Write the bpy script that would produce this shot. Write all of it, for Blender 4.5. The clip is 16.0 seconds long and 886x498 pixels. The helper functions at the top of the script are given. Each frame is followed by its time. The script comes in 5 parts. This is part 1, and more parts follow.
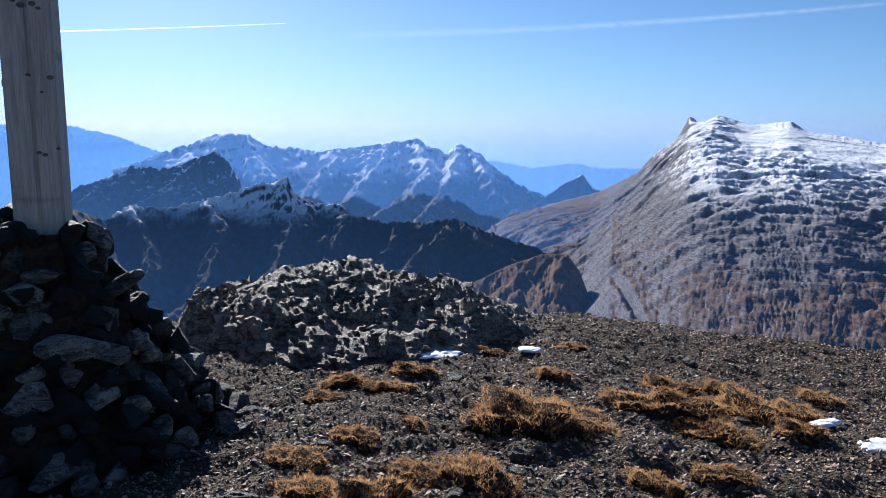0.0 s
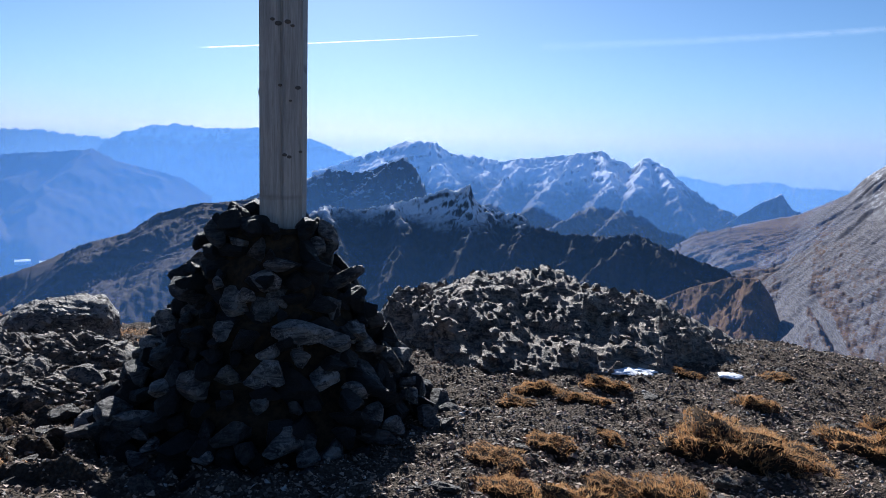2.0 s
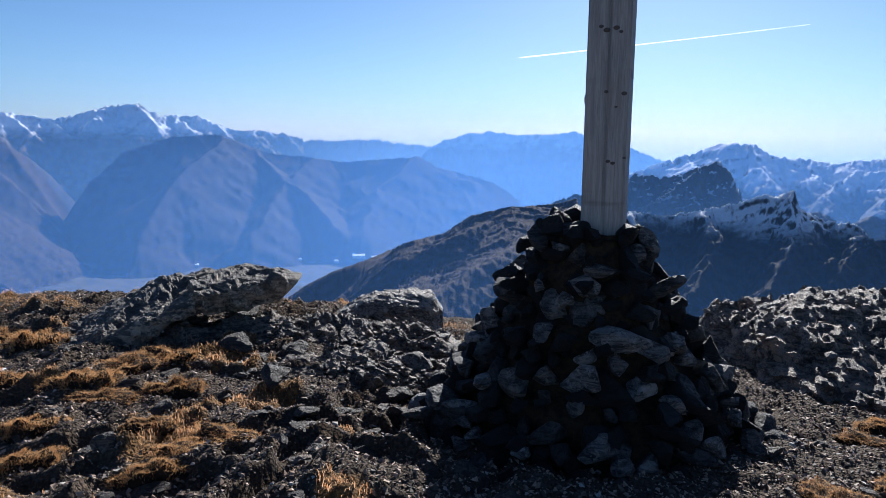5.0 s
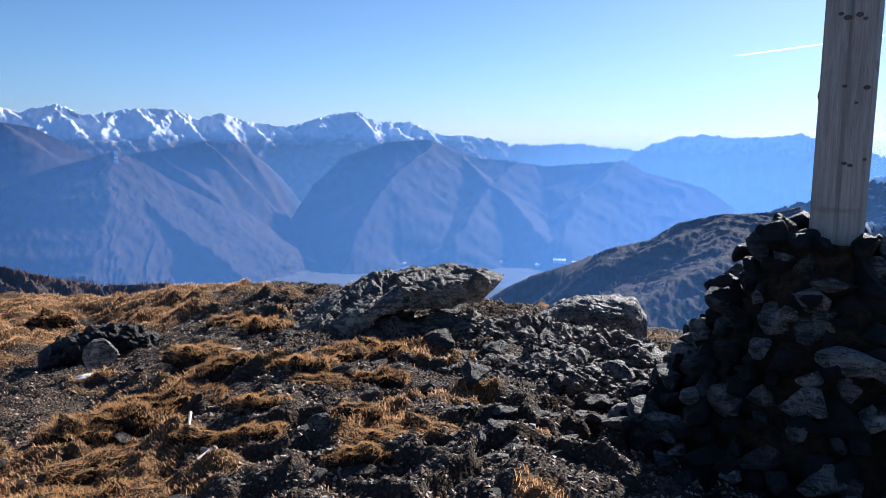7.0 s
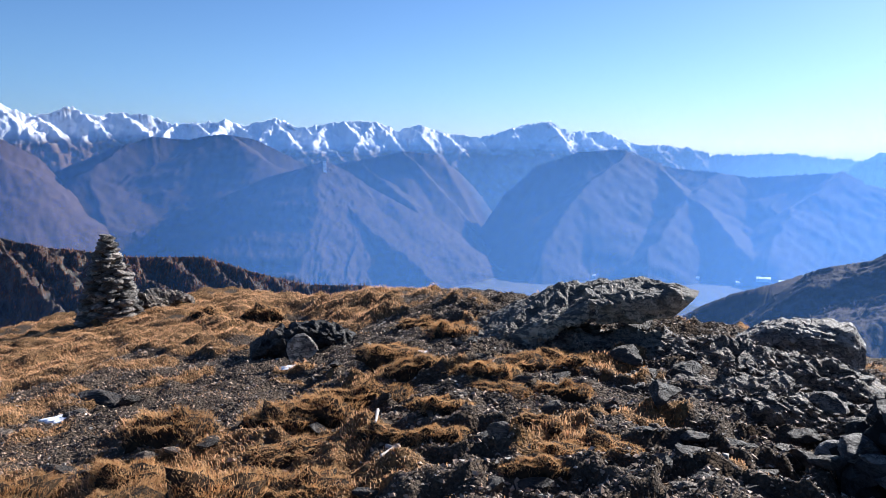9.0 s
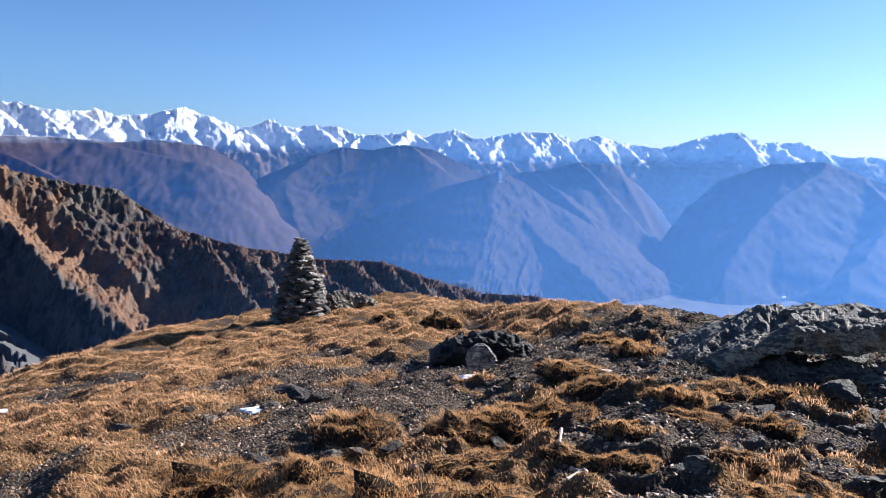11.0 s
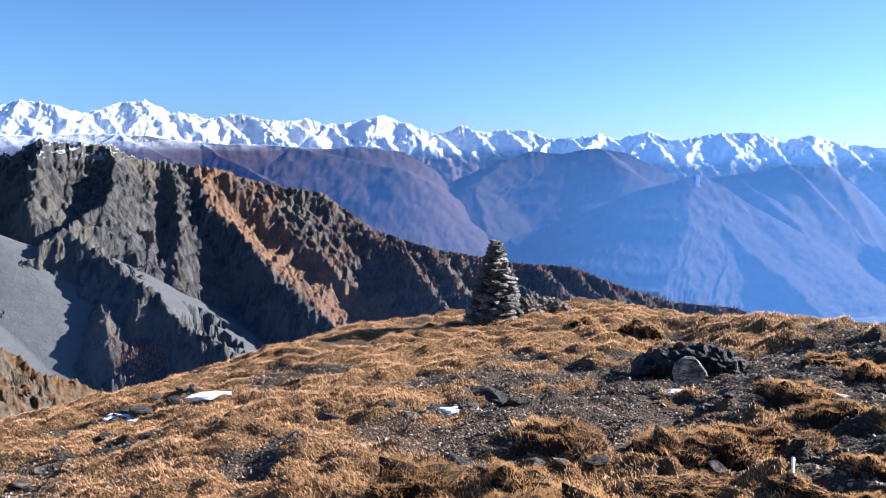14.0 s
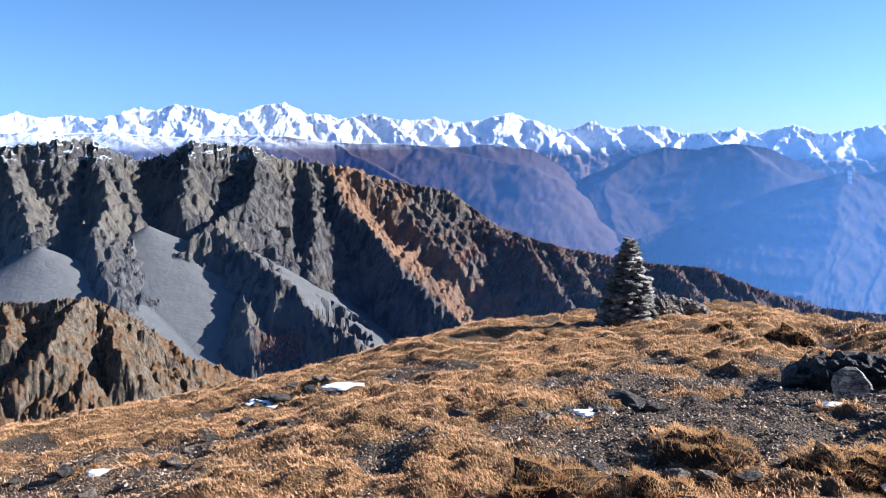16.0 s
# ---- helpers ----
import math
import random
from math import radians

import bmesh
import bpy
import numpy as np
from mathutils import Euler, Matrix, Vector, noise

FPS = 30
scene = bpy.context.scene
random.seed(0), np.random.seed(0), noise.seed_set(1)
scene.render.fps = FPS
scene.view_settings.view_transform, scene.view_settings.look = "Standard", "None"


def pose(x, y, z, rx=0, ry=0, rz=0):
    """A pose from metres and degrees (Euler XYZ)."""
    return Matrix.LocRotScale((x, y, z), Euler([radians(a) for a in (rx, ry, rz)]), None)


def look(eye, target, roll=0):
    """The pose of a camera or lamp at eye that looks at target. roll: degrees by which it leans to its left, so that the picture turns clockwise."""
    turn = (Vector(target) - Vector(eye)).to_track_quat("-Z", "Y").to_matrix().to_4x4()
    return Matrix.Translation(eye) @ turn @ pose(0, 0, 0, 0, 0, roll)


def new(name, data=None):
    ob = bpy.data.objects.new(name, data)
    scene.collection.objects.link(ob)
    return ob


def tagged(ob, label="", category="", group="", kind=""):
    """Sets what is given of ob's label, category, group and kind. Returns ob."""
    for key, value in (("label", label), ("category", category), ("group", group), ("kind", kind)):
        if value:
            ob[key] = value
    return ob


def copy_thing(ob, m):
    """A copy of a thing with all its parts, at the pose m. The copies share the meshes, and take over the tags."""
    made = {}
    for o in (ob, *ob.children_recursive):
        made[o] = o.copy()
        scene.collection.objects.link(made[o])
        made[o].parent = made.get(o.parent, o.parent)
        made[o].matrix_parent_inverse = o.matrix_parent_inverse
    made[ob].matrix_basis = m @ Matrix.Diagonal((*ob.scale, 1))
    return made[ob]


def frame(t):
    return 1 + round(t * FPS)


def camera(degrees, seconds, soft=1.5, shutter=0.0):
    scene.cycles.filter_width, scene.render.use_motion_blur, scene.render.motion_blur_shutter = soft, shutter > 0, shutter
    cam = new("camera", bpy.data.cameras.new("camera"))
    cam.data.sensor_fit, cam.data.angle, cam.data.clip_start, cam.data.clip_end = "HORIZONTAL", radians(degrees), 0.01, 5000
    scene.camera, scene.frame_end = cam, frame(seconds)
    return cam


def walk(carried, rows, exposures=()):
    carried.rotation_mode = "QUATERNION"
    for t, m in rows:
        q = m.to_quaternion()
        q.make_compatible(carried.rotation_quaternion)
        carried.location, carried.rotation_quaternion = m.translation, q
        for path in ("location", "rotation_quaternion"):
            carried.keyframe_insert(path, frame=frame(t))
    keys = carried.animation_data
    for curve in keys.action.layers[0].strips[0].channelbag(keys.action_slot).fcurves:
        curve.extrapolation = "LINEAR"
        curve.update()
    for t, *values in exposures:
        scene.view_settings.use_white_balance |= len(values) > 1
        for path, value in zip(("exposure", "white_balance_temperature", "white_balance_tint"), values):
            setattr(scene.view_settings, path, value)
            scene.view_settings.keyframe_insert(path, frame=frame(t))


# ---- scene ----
import itertools

# ---- camera: seconds, x, y, z, yaw to the left of +y, pitch, roll ----
cam = camera(61.9, 16.0, soft=0.6)
PATH = [
    (0.0, 0.348, 0.062, 1.472, -15.00, -9.29, 0.71),
    (0.5, 0.309, 0.028, 1.475, -11.28, -9.21, 0.81),
    (1.0, 0.278, 0.007, 1.473, -7.44, -9.05, 0.94),
    (1.5, 0.238, 0.010, 1.472, -3.96, -8.90, 1.47),
    (2.0, 0.178, 0.019, 1.470, -1.14, -8.81, 2.03),
    (2.5, 0.118, 0.027, 1.469, 1.93, -8.79, 2.58),
    (3.0, 0.075, 0.017, 1.470, 5.37, -8.87, 2.87),
    (3.5, 0.058, -0.000, 1.469, 9.03, -8.94, 2.67),
    (4.0, 0.065, -0.009, 1.472, 13.37, -9.06, 2.06),
    (4.5, 0.081, 0.000, 1.470, 17.56, -9.06, 1.45),
    (4.7, 0.089, -0.001, 1.477, 19.46, -9.02, 1.06),
    (6.8, 0.078, 0.017, 1.461, 36.69, -8.80, -0.04),
    (7.0, 0.070, 0.005, 1.462, 37.97, -8.73, 0.05),
    (7.5, 0.085, -0.001, 1.466, 41.48, -8.58, 0.03),
    (8.0, 0.091, 0.005, 1.469, 45.29, -8.43, -0.13),
    (8.5, 0.084, 0.033, 1.467, 48.98, -8.26, -0.23),
    (9.0, 0.060, 0.039, 1.454, 52.68, -7.94, -0.21),
    (9.5, 0.017, 0.042, 1.445, 56.39, -7.63, -0.03),
    (10.0, -0.016, 0.038, 1.444, 59.80, -7.38, 0.10),
    (10.2, -0.034, 0.023, 1.446, 61.08, -7.30, 0.15),
    (12.3, -0.162, 0.018, 1.434, 72.91, -6.88, -0.44),
    (12.5, -0.179, 0.011, 1.426, 73.71, -6.84, -0.47),
    (13.0, -0.203, -0.009, 1.424, 76.09, -6.82, -0.46),
    (13.5, -0.225, -0.028, 1.425, 78.47, -6.79, -0.46),
    (14.0, -0.256, -0.044, 1.417, 80.70, -6.74, -0.46),
    (14.5, -0.271, -0.064, 1.409, 83.11, -6.67, -0.39),
    (15.0, -0.297, -0.070, 1.403, 85.46, -6.69, -0.54),
    (15.5, -0.318, -0.078, 1.405, 87.96, -6.74, -0.68),
    (16.0, -0.358, -0.096, 1.394, 90.50, -6.81, -0.89),
]
walk(cam, [(t, pose(x, y, z, 90 + up, 0, yaw) @ pose(0, 0, 0, 0, 0, roll)) for t, x, y, z, yaw, up, roll in PATH],
     exposures=[(0.0, 0.92, 5680, 11), (3.5, 0.82, 5720, 11), (7.0, 1.1, 5820, 12), (10.0, 1.4, 5800, 12), (13.0, 1.64, 5660, 11), (16.0, 1.75, 5580, 11)])

# ---- daylight: a low autumn sun over the valley ----
SUN_AZ, SUN_EL = 7.0, 25.0
world = bpy.data.worlds.new("sky")
scene.world = world
world.use_nodes = True
wn = world.node_tree.nodes
sky = wn.new("ShaderNodeTexSky")
sky.sky_type = "NISHITA"
sky.sun_disc = False
sky.sun_elevation, sky.sun_rotation = radians(SUN_EL), radians(-SUN_AZ)
sky.altitude, sky.air_density, sky.dust_density, sky.ozone_density = 2000, 1.1, 1.1, 6.0
wn["Background"].inputs["Strength"].default_value = 0.05
world.node_tree.links.new(sky.outputs[0], wn["Background"].inputs[0])
sun = new("sun", bpy.data.lights.new("sun", "SUN"))
sun.data.energy, sun.data.angle, sun.data.color = 5.0, radians(0.53), (1.0, 0.93, 0.82)
sun.matrix_world = look((-30 * math.sin(radians(SUN_AZ)), 30 * math.cos(radians(SUN_AZ)), 30 * math.tan(radians(SUN_EL))), (0, 0, 0))

# ---- numbers: noise on arrays ----
EYE = 1.45
FLOOR = -420.0


def lattice(ix, iy, seed):
    h = (ix.astype(np.int64) * 374761393 + iy.astype(np.int64) * 668265263 + seed * 974711) & 0x7FFFFFFF
    h = ((h ^ (h >> 13)) * 1274126177) & 0x7FFFFFFF
    return ((h ^ (h >> 16)) & 0xFFFF) / 65535.0


def smooth_noise(x, y, seed=0):
    """Gradient noise, about -1 to 1."""
    x, y = np.asarray(x, float), np.asarray(y, float)
    ix, iy = np.floor(x), np.floor(y)
    fx, fy = x - ix, y - iy
    u, v = fx * fx * fx * (fx * (fx * 6 - 15) + 10), fy * fy * fy * (fy * (fy * 6 - 15) + 10)

    def corner(dx, dy):
        a = lattice(ix + dx, iy + dy, seed) * 2 * np.pi
        return np.cos(a) * (fx - dx) + np.sin(a) * (fy - dy)

    low = corner(0, 0) * (1 - u) + corner(1, 0) * u
    high = corner(0, 1) * (1 - u) + corner(1, 1) * u
    return 1.5 * (low * (1 - v) + high * v)


def fbm(x, y, octaves=5, seed=0, gain=0.5):
    total, amp = 0.0, 1.0
    for k in range(octaves):
        total = total + amp * smooth_noise(x * 2.03**k + 17.1 * k, y * 2.03**k - 9.7 * k, seed + k)
        amp *= gain
    return total


def ridged(x, y, octaves=5, seed=0, gain=0.5):
    """Sharp crests, 0 to about 1."""
    total, amp, norm = 0.0, 1.0, 0.0
    for k in range(octaves):
        n = 1 - np.abs(smooth_noise(x * 2.07**k + 5.3 * k, y * 2.07**k + 3.1 * k, seed + k))
        total, norm = total + amp * n * n, norm + amp
        amp *= gain
    return total / norm


def step(a, b, x):
    s = np.clip((x - a) / (b - a), 0, 1)
    return s * s * (3 - 2 * s)


def grid_object(name, x, y, z, material, fields=()):
    """A sheet from three arrays of one shape (rows, columns)."""
    rows, cols = x.shape
    co = np.stack([x, y, z], -1).reshape(-1, 3)
    i = np.arange(rows * cols).reshape(rows, cols)
    quads = np.stack([i[:-1, :-1], i[:-1, 1:], i[1:, 1:], i[1:, :-1]], -1).reshape(-1, 4)
    me = bpy.data.meshes.new(name)
    me.vertices.add(len(co))
    me.vertices.foreach_set("co", co.ravel().astype(np.float32))
    me.loops.add(quads.size)
    me.loops.foreach_set("vertex_index", quads.ravel().astype(np.int32))
    me.polygons.add(len(quads))
    me.polygons.foreach_set("loop_start", np.arange(0, quads.size, 4, dtype=np.int32))
    me.polygons.foreach_set("use_smooth", np.ones(len(quads), bool))
    me.update(calc_edges=True)
    for key, values in fields:
        me.attributes.new(key, "FLOAT", "POINT").data.foreach_set("value", values.ravel().astype(np.float32))
    me.materials.append(material)
    return new(name, me)


# ---- materials ----
class Nodes:
    """A short way to write node trees."""

    def __init__(self, name):
        self.m = bpy.data.materials.new(name)
        self.m.use_nodes = True
        self.t = self.m.node_tree
        self.b = self.t.nodes["Principled BSDF"]

    def put(self, socket, value):
        if isinstance(value, bpy.types.NodeSocket):
            self.t.links.new(value, socket)
        elif isinstance(value, tuple) and len(value) == 3 and socket.type == "RGBA":
            socket.default_value = (*value, 1)
        else:
            socket.default_value = value

    def math(self, op, a, b=0.0, c=0.0, clamp=False):
        n = self.t.nodes.new("ShaderNodeMath")
        n.operation, n.use_clamp = op, clamp
        for k, v in enumerate((a, b, c)):
            self.put(n.inputs[k], v)
        return n.outputs[0]

    def place(self, scale=(1, 1, 1)):
        n = self.t.nodes.new("ShaderNodeNewGeometry")
        m = self.t.nodes.new("ShaderNodeVectorMath")
        m.operation = "MULTIPLY"
        self.t.links.new(n.outputs["Position"], m.inputs[0])
        m.inputs[1].default_value = scale
        return m.outputs[0]

    def local(self, scale=(1, 1, 1)):
        n = self.t.nodes.new("ShaderNodeTexCoord")
        m = self.t.nodes.new("ShaderNodeVectorMath")
        m.operation = "MULTIPLY"
        self.t.links.new(n.outputs["Object"], m.inputs[0])
        m.inputs[1].default_value = scale
        return m.outputs[0]

    def axis(self, which, of="Position"):
        n = self.t.nodes.new("ShaderNodeNewGeometry")
        s = self.t.nodes.new("ShaderNodeSeparateXYZ")
        self.t.links.new(n.outputs[of], s.inputs[0])
        return s.outputs["XYZ".index(which)]

    def noise(self, vec, scale, detail=6, rough=0.6, warp=0.0):
        n = self.t.nodes.new("ShaderNodeTexNoise")
        self.t.links.new(vec, n.inputs["Vector"])
        n.inputs["Scale"].default_value, n.inputs["Detail"].default_value = scale, detail
        n.inputs["Roughness"].default_value, n.inputs["Distortion"].default_value = rough, warp
        return n.outputs["Fac"]

    def cells(self, vec, scale, out="Distance", feature="F1"):
        n = self.t.nodes.new("ShaderNodeTexVoronoi")
        n.feature = feature
        self.t.links.new(vec, n.inputs["Vector"])
        n.inputs["Scale"].default_value = scale
        return n.outputs[out]

    def field(self, name):
        n = self.t.nodes.new("ShaderNodeAttribute")
        n.attribute_name = name
        return n.outputs["Fac"]

    def chance(self):
        return self.t.nodes.new("ShaderNodeObjectInfo").outputs["Random"]

    def island(self):
        return self.t.nodes.new("ShaderNodeNewGeometry").outputs["Random Per Island"]

    def span(self, x, a, b, lo=0.0, hi=1.0):
        n = self.t.nodes.new("ShaderNodeMapRange")
        n.interpolation_type = "SMOOTHSTEP"
        self.put(n.inputs["Value"], x)
        for key, v in (("From Min", a), ("From Max", b), ("To Min", lo), ("To Max", hi)):
            self.put(n.inputs[key], v)
        return n.outputs[0]

    def mix(self, f, a, b, blend="MIX"):
        n = self.t.nodes.new("ShaderNodeMix")
        n.data_type, n.blend_type = "RGBA", blend
        self.put(n.inputs["Factor"], f)
        self.put(n.inputs[6], a)
        self.put(n.inputs[7], b)
        return n.outputs[2]

    def bump(self, height, strength, distance):
        n = self.t.nodes.new("ShaderNodeBump")
        n.inputs["Strength"].default_value, n.inputs["Distance"].default_value = strength, distance
        self.t.links.new(height, n.inputs["Height"])
        self.put(self.b.inputs["Normal"], n.outputs[0])

    def done(self, colour, rough=0.9, metal=0.0, specular=0.3):
        self.put(self.b.inputs["Base Color"], colour)
        self.put(self.b.inputs["Roughness"], rough)
        self.b.inputs["Metallic"].default_value = metal
        self.b.inputs["Specular IOR Level"].default_value = specular
        return self.m


def mountain_material(name, rock, rock2, meadow, meadow_top, snow_low, snow_high, size, meadow_amount=0.5, patches=0.0, steep=0.8, bands=False):
    """Rock with meadow below and snow above; heights in metres over the eye, size the width of its forms."""
    n = Nodes(name)
    p, z, up = n.place(), n.axis("Z"), n.axis("Z", "Normal")
    big, fine = n.noise(p, 1.0 / size, 7, 0.62, 0.6), n.noise(p, 9.0 / size, 6, 0.7)
    streak = n.noise(n.place((0.4, 0.4, 7) if bands else (1, 1, 0.35)), 5.0 / size, 7, 0.72, 1.0)
    stone = n.mix(n.span(streak, 0.35, 0.65), rock, rock2)
    edge = n.math("MULTIPLY_ADD", big, size * 0.9, n.math("MULTIPLY_ADD", fine, size * 0.35, z))
    green = n.math("MULTIPLY", n.span(edge, meadow_top + size * 0.75, meadow_top + size * 0.45), n.span(n.math("MULTIPLY_ADD", fine, 0.6, up), 0.75 - meadow_amount * 0.5, 1.05 - meadow_amount * 0.5))
    turf = n.mix(n.span(n.noise(p, 3.0 / size, 6, 0.65), 0.38, 0.62), meadow, tuple(c * 0.55 for c in meadow))
    if patches:
        turf = n.mix(n.math("MULTIPLY", n.span(n.noise(n.place((1, 1, 4)), 7.0 / size, 5, 0.6), 0.61, 0.68), n.math("MULTIPLY", n.span(n.noise(n.place((1, 1, 2)), 1.2 / size, 3), 0.5, 0.62), patches)), turf, (0.2, 0.17, 0.14))
    base = n.mix(green, stone, turf)
    white = n.math("MULTIPLY", n.span(edge, snow_low + size * 0.5, snow_high + size * 0.7), n.span(n.math("MULTIPLY_ADD", streak, 0.9, up), steep, steep + 0.3))
    base = n.mix(white, base, (0.86, 0.88, 0.92))
    n.bump(n.math("ADD", streak, n.math("MULTIPLY", fine, 0.6)), 1.0, size * 0.06)
    return n.done(base, 0.95, 0.0, 0.1)


# ---- the crests seen from the summit: degrees to the left of +y, degrees over the eye ----
FAR_THIN = [
    (21.5, -1.61), (23.2, -1.12), (25.8, -0.82), (28, -0.64), (30.1, -0.68), (33, -0.73), (34.6, -0.54),
    (39.7, -1.03)
]
FAR_MID = [
    (3.6, -2.88), (6.1, -1.91), (8.6, -0.92), (12.5, 0.06), (13.8, -0.09), (16.8, -0.23), (18.5, 0.08), (20.2,
    -0.08), (22.4, -0.68), (23.7, -1.43), (25, -2.52)
]
FAR_RIGHT = [
    (-32.5, -2.99), (-29.7, -2.86), (-26.8, -2.84), (-25.1, -2.54), (-21.7, -2.95), (-20, -2.63), (-18.2,
    -2.45), (-16.5, -2.69)
]
SNOWY = [
    (-26.5, -6.56), (-24.4, -5.99), (-22.6, -4.96), (-20.9, -4.35), (-19.1, -3.08), (-17.8, -2.02), (-16.2,
    -1.18), (-15.2, -1.93), (-14.3, -1.51), (-12.8, -0.88), (-10.8, -1.24), (-7.8, -1.57), (-5.3, -1.93),
    (-3.2, -1.61), (-1.5, -1.53), (-0.3, -0.63), (1.9, -0.65), (4.1, -1.48), (5.6, -1.97), (7.8, -2.77), (9.1,
    -3.15)
]
SMALLPEAK = [
    (-30.6, -4.93), (-28.6, -4.79), (-26.4, -4.43), (-25.6, -3.3), (-24.3, -4.05), (-23.1, -4.95), (-21.4,
    -6.29)
]
DARKPEAK = [
    (-3.5, -8.35), (-1.4, -6.6), (0.2, -4.89), (0.4, -4.05), (1.2, -2.79), (1.9, -1.88), (5.3, -3.19), (7.8,
    -2.96), (10.2, -4.12), (12.3, -4.66), (14.1, -5.37), (15.5, -5.88)
]
JAGGED = [
    (-31, -18), (-29, -15.5),
    (-27.3, -12.75), (-25.7, -10.91), (-24.1, -9.89), (-21.7, -8.89), (-20.1, -8.5), (-17.9, -7.67), (-15.9,
    -6.96), (-13.9, -7.29), (-10.4, -7.31), (-7.8, -6.66), (-7.3, -6.01), (-5.2, -5.78), (-3.5, -5.13), (-3.1,
    -3.85), (-2.1, -4.32), (-1.4, -4.14), (-0.6, -4.48), (-0.2, -4.68), (1.4, -5.09), (5.4, -6.04), (8.1,
    -5.77), (10.7, -7.26), (12.4, -7.57), (14.3, -8.04)
]
LUMP = [
    (-26.6, -12.79), (-25.7, -10.69), (-24.7, -9.43), (-22.8, -9.51), (-20.2, -10.46), (-17.5, -11.84),
    (-15.8, -12.74)
]
KARST = [
    (-53, -1.2), (-49, -0.9),
    (-45.6, -0.67), (-42.6, -0.17), (-40.9, 0), (-39.8, 0.76), (-37.3, 0.46), (-36.1, 0.85), (-35, 1.12),
    (-34.2, 0.7), (-33.7, 0.62), (-33.3, 0.95), (-33.05, 1.08), (-32.8, 0.35), (-32.3, -0.55), (-30.5, -2), (-29.7, -3.07), (-26.9, -4.63), (-22.7, -5.82),
    (-20.1, -6.75), (-18.3, -7.66), (-17.5, -8.34)
]
HILL = [
    (3.5, -18), (6, -13.5),
    (8.3, -9), (10, -6.6), (11.8, -5.83), (12, -4.84), (13.4, -5.29), (13.6, -5.33), (16.7, -5.63), (17,
    -5.57), (20.2, -6.38), (22.2, -7.72), (25.1, -8.46), (28.4, -9.86), (30.6, -10.57), (32.8, -11.57), (34.1,
    -12.38), (35.5, -13.27), (38, -15.5), (40.5, -18.5)
]
CLIFF = [
    (55.5, -12.54), (56.9, -11.47), (58.6, -10.7), (63.2, -10.52), (67.2, -9.4), (70.7, -8.12), (72.7, -7.97),
    (75.6, -7.83), (78.5, -7.24), (81.1, -6.82), (83.2, -6.18), (86.3, -5.07), (89.7, -2.41), (94.9, -1.37),
    (97.5, -0.33), (99.6, -0.08), (103.4, 0.48), (105, 1.34), (107.4, 1.36), (109.2, 1.7), (110.6, 0.7),
    (112.8, 0.33), (114.3, 0.94), (116, 1.93), (119.1, 1.55), (121.1, 1.26),
    (124, 1.6), (129, 0.8)
]
CRAG = [
    (104.5, -17.2), (106.1, -16.2), (107.7, -14.9), (110.2, -14.0), (111.1, -12.8), (112.5, -11.8), (114.3, -10.4), (115.6, -9.6), (116.8, -9.1),
    (118, -9.1), (119.3, -9.3), (121.9, -8.9), (125, -8.4), (129, -9)
]
M1 = [
    (74.7, -7.18), (76.4, -5.93), (77.9, -4.88), (79.4, -2.95), (81.1, -0.79), (83.6, 0.74), (87.1, 1.23),
    (89.7, 0.97), (93.2, 1.32), (96.6, 1.37), (100, 1.62), (102.5, 2.07), (106.6, 2.1), (110.5, 1.91), (114.2,
    2.32), (117.7, 2.19), (121, 2.29),
    (125, 2.2), (129, 2.0)
]
M2 = [
    (60.9, -2.96), (62.6, -1.66), (64.3, -0.79), (66.5, 0.41), (69, 0.91), (71.5, 0.48), (74, 0.68), (76.1,
    0.05), (80, -1.59), (81.2, -2.38)
]
M3 = [
    (47.7, -9.73), (48.6, -8.9), (52.1, -6.82), (54.7, -5.12), (58.2, -3.17), (60, -1.87), (61.7, -1.09),
    (63.5, -1.66), (66.1, -2.3), (69.5, -3.79), (73.4, -5.24), (76.7, -6.42), (77.9, -7.21)
]
M4 = [
    (46.6, -7.6), (48.7, -5.3), (50.4, -3.0), (51.8, -1.7), (53.2, -0.7), (55.6, -0.4), (57.8, -0.87),
    (60, -1.22), (64.3, -2.09)
]
M5 = [
    (16.4, -5.21), (18.4, -3.84), (20.4, -3.27), (22.8, -2.68), (24.3, -1.86), (26.5, -2.09), (30.3, -2.33),
    (32.9, -1.91), (35.5, -1.71), (39.2, -0.3), (42.3, -0.52), (45.5, -1.58), (47.9, -3.73), (50.3, -7.22)
]
SNOW_SOUTH = [
    (33, -0.66), (34, -0.28), (36.6, 0.03), (38.1, -0.02), (40.4, 0.91), (42.1, 1), (43.1, 0.92), (44.4,
    1.75), (46.4, 1.56), (48, 1.02), (49.7, 0.6), (52.7, 1.02), (54.6, 1.58), (56.1, 1.15), (57.4, 1.71), (60,
    1.88), (63.5, 1.36), (65.2, 2.07), (67.6, 1.51), (68.7, 1.94), (70.6, 1.71), (72.5, 1.56), (74.1, 2.22)
]
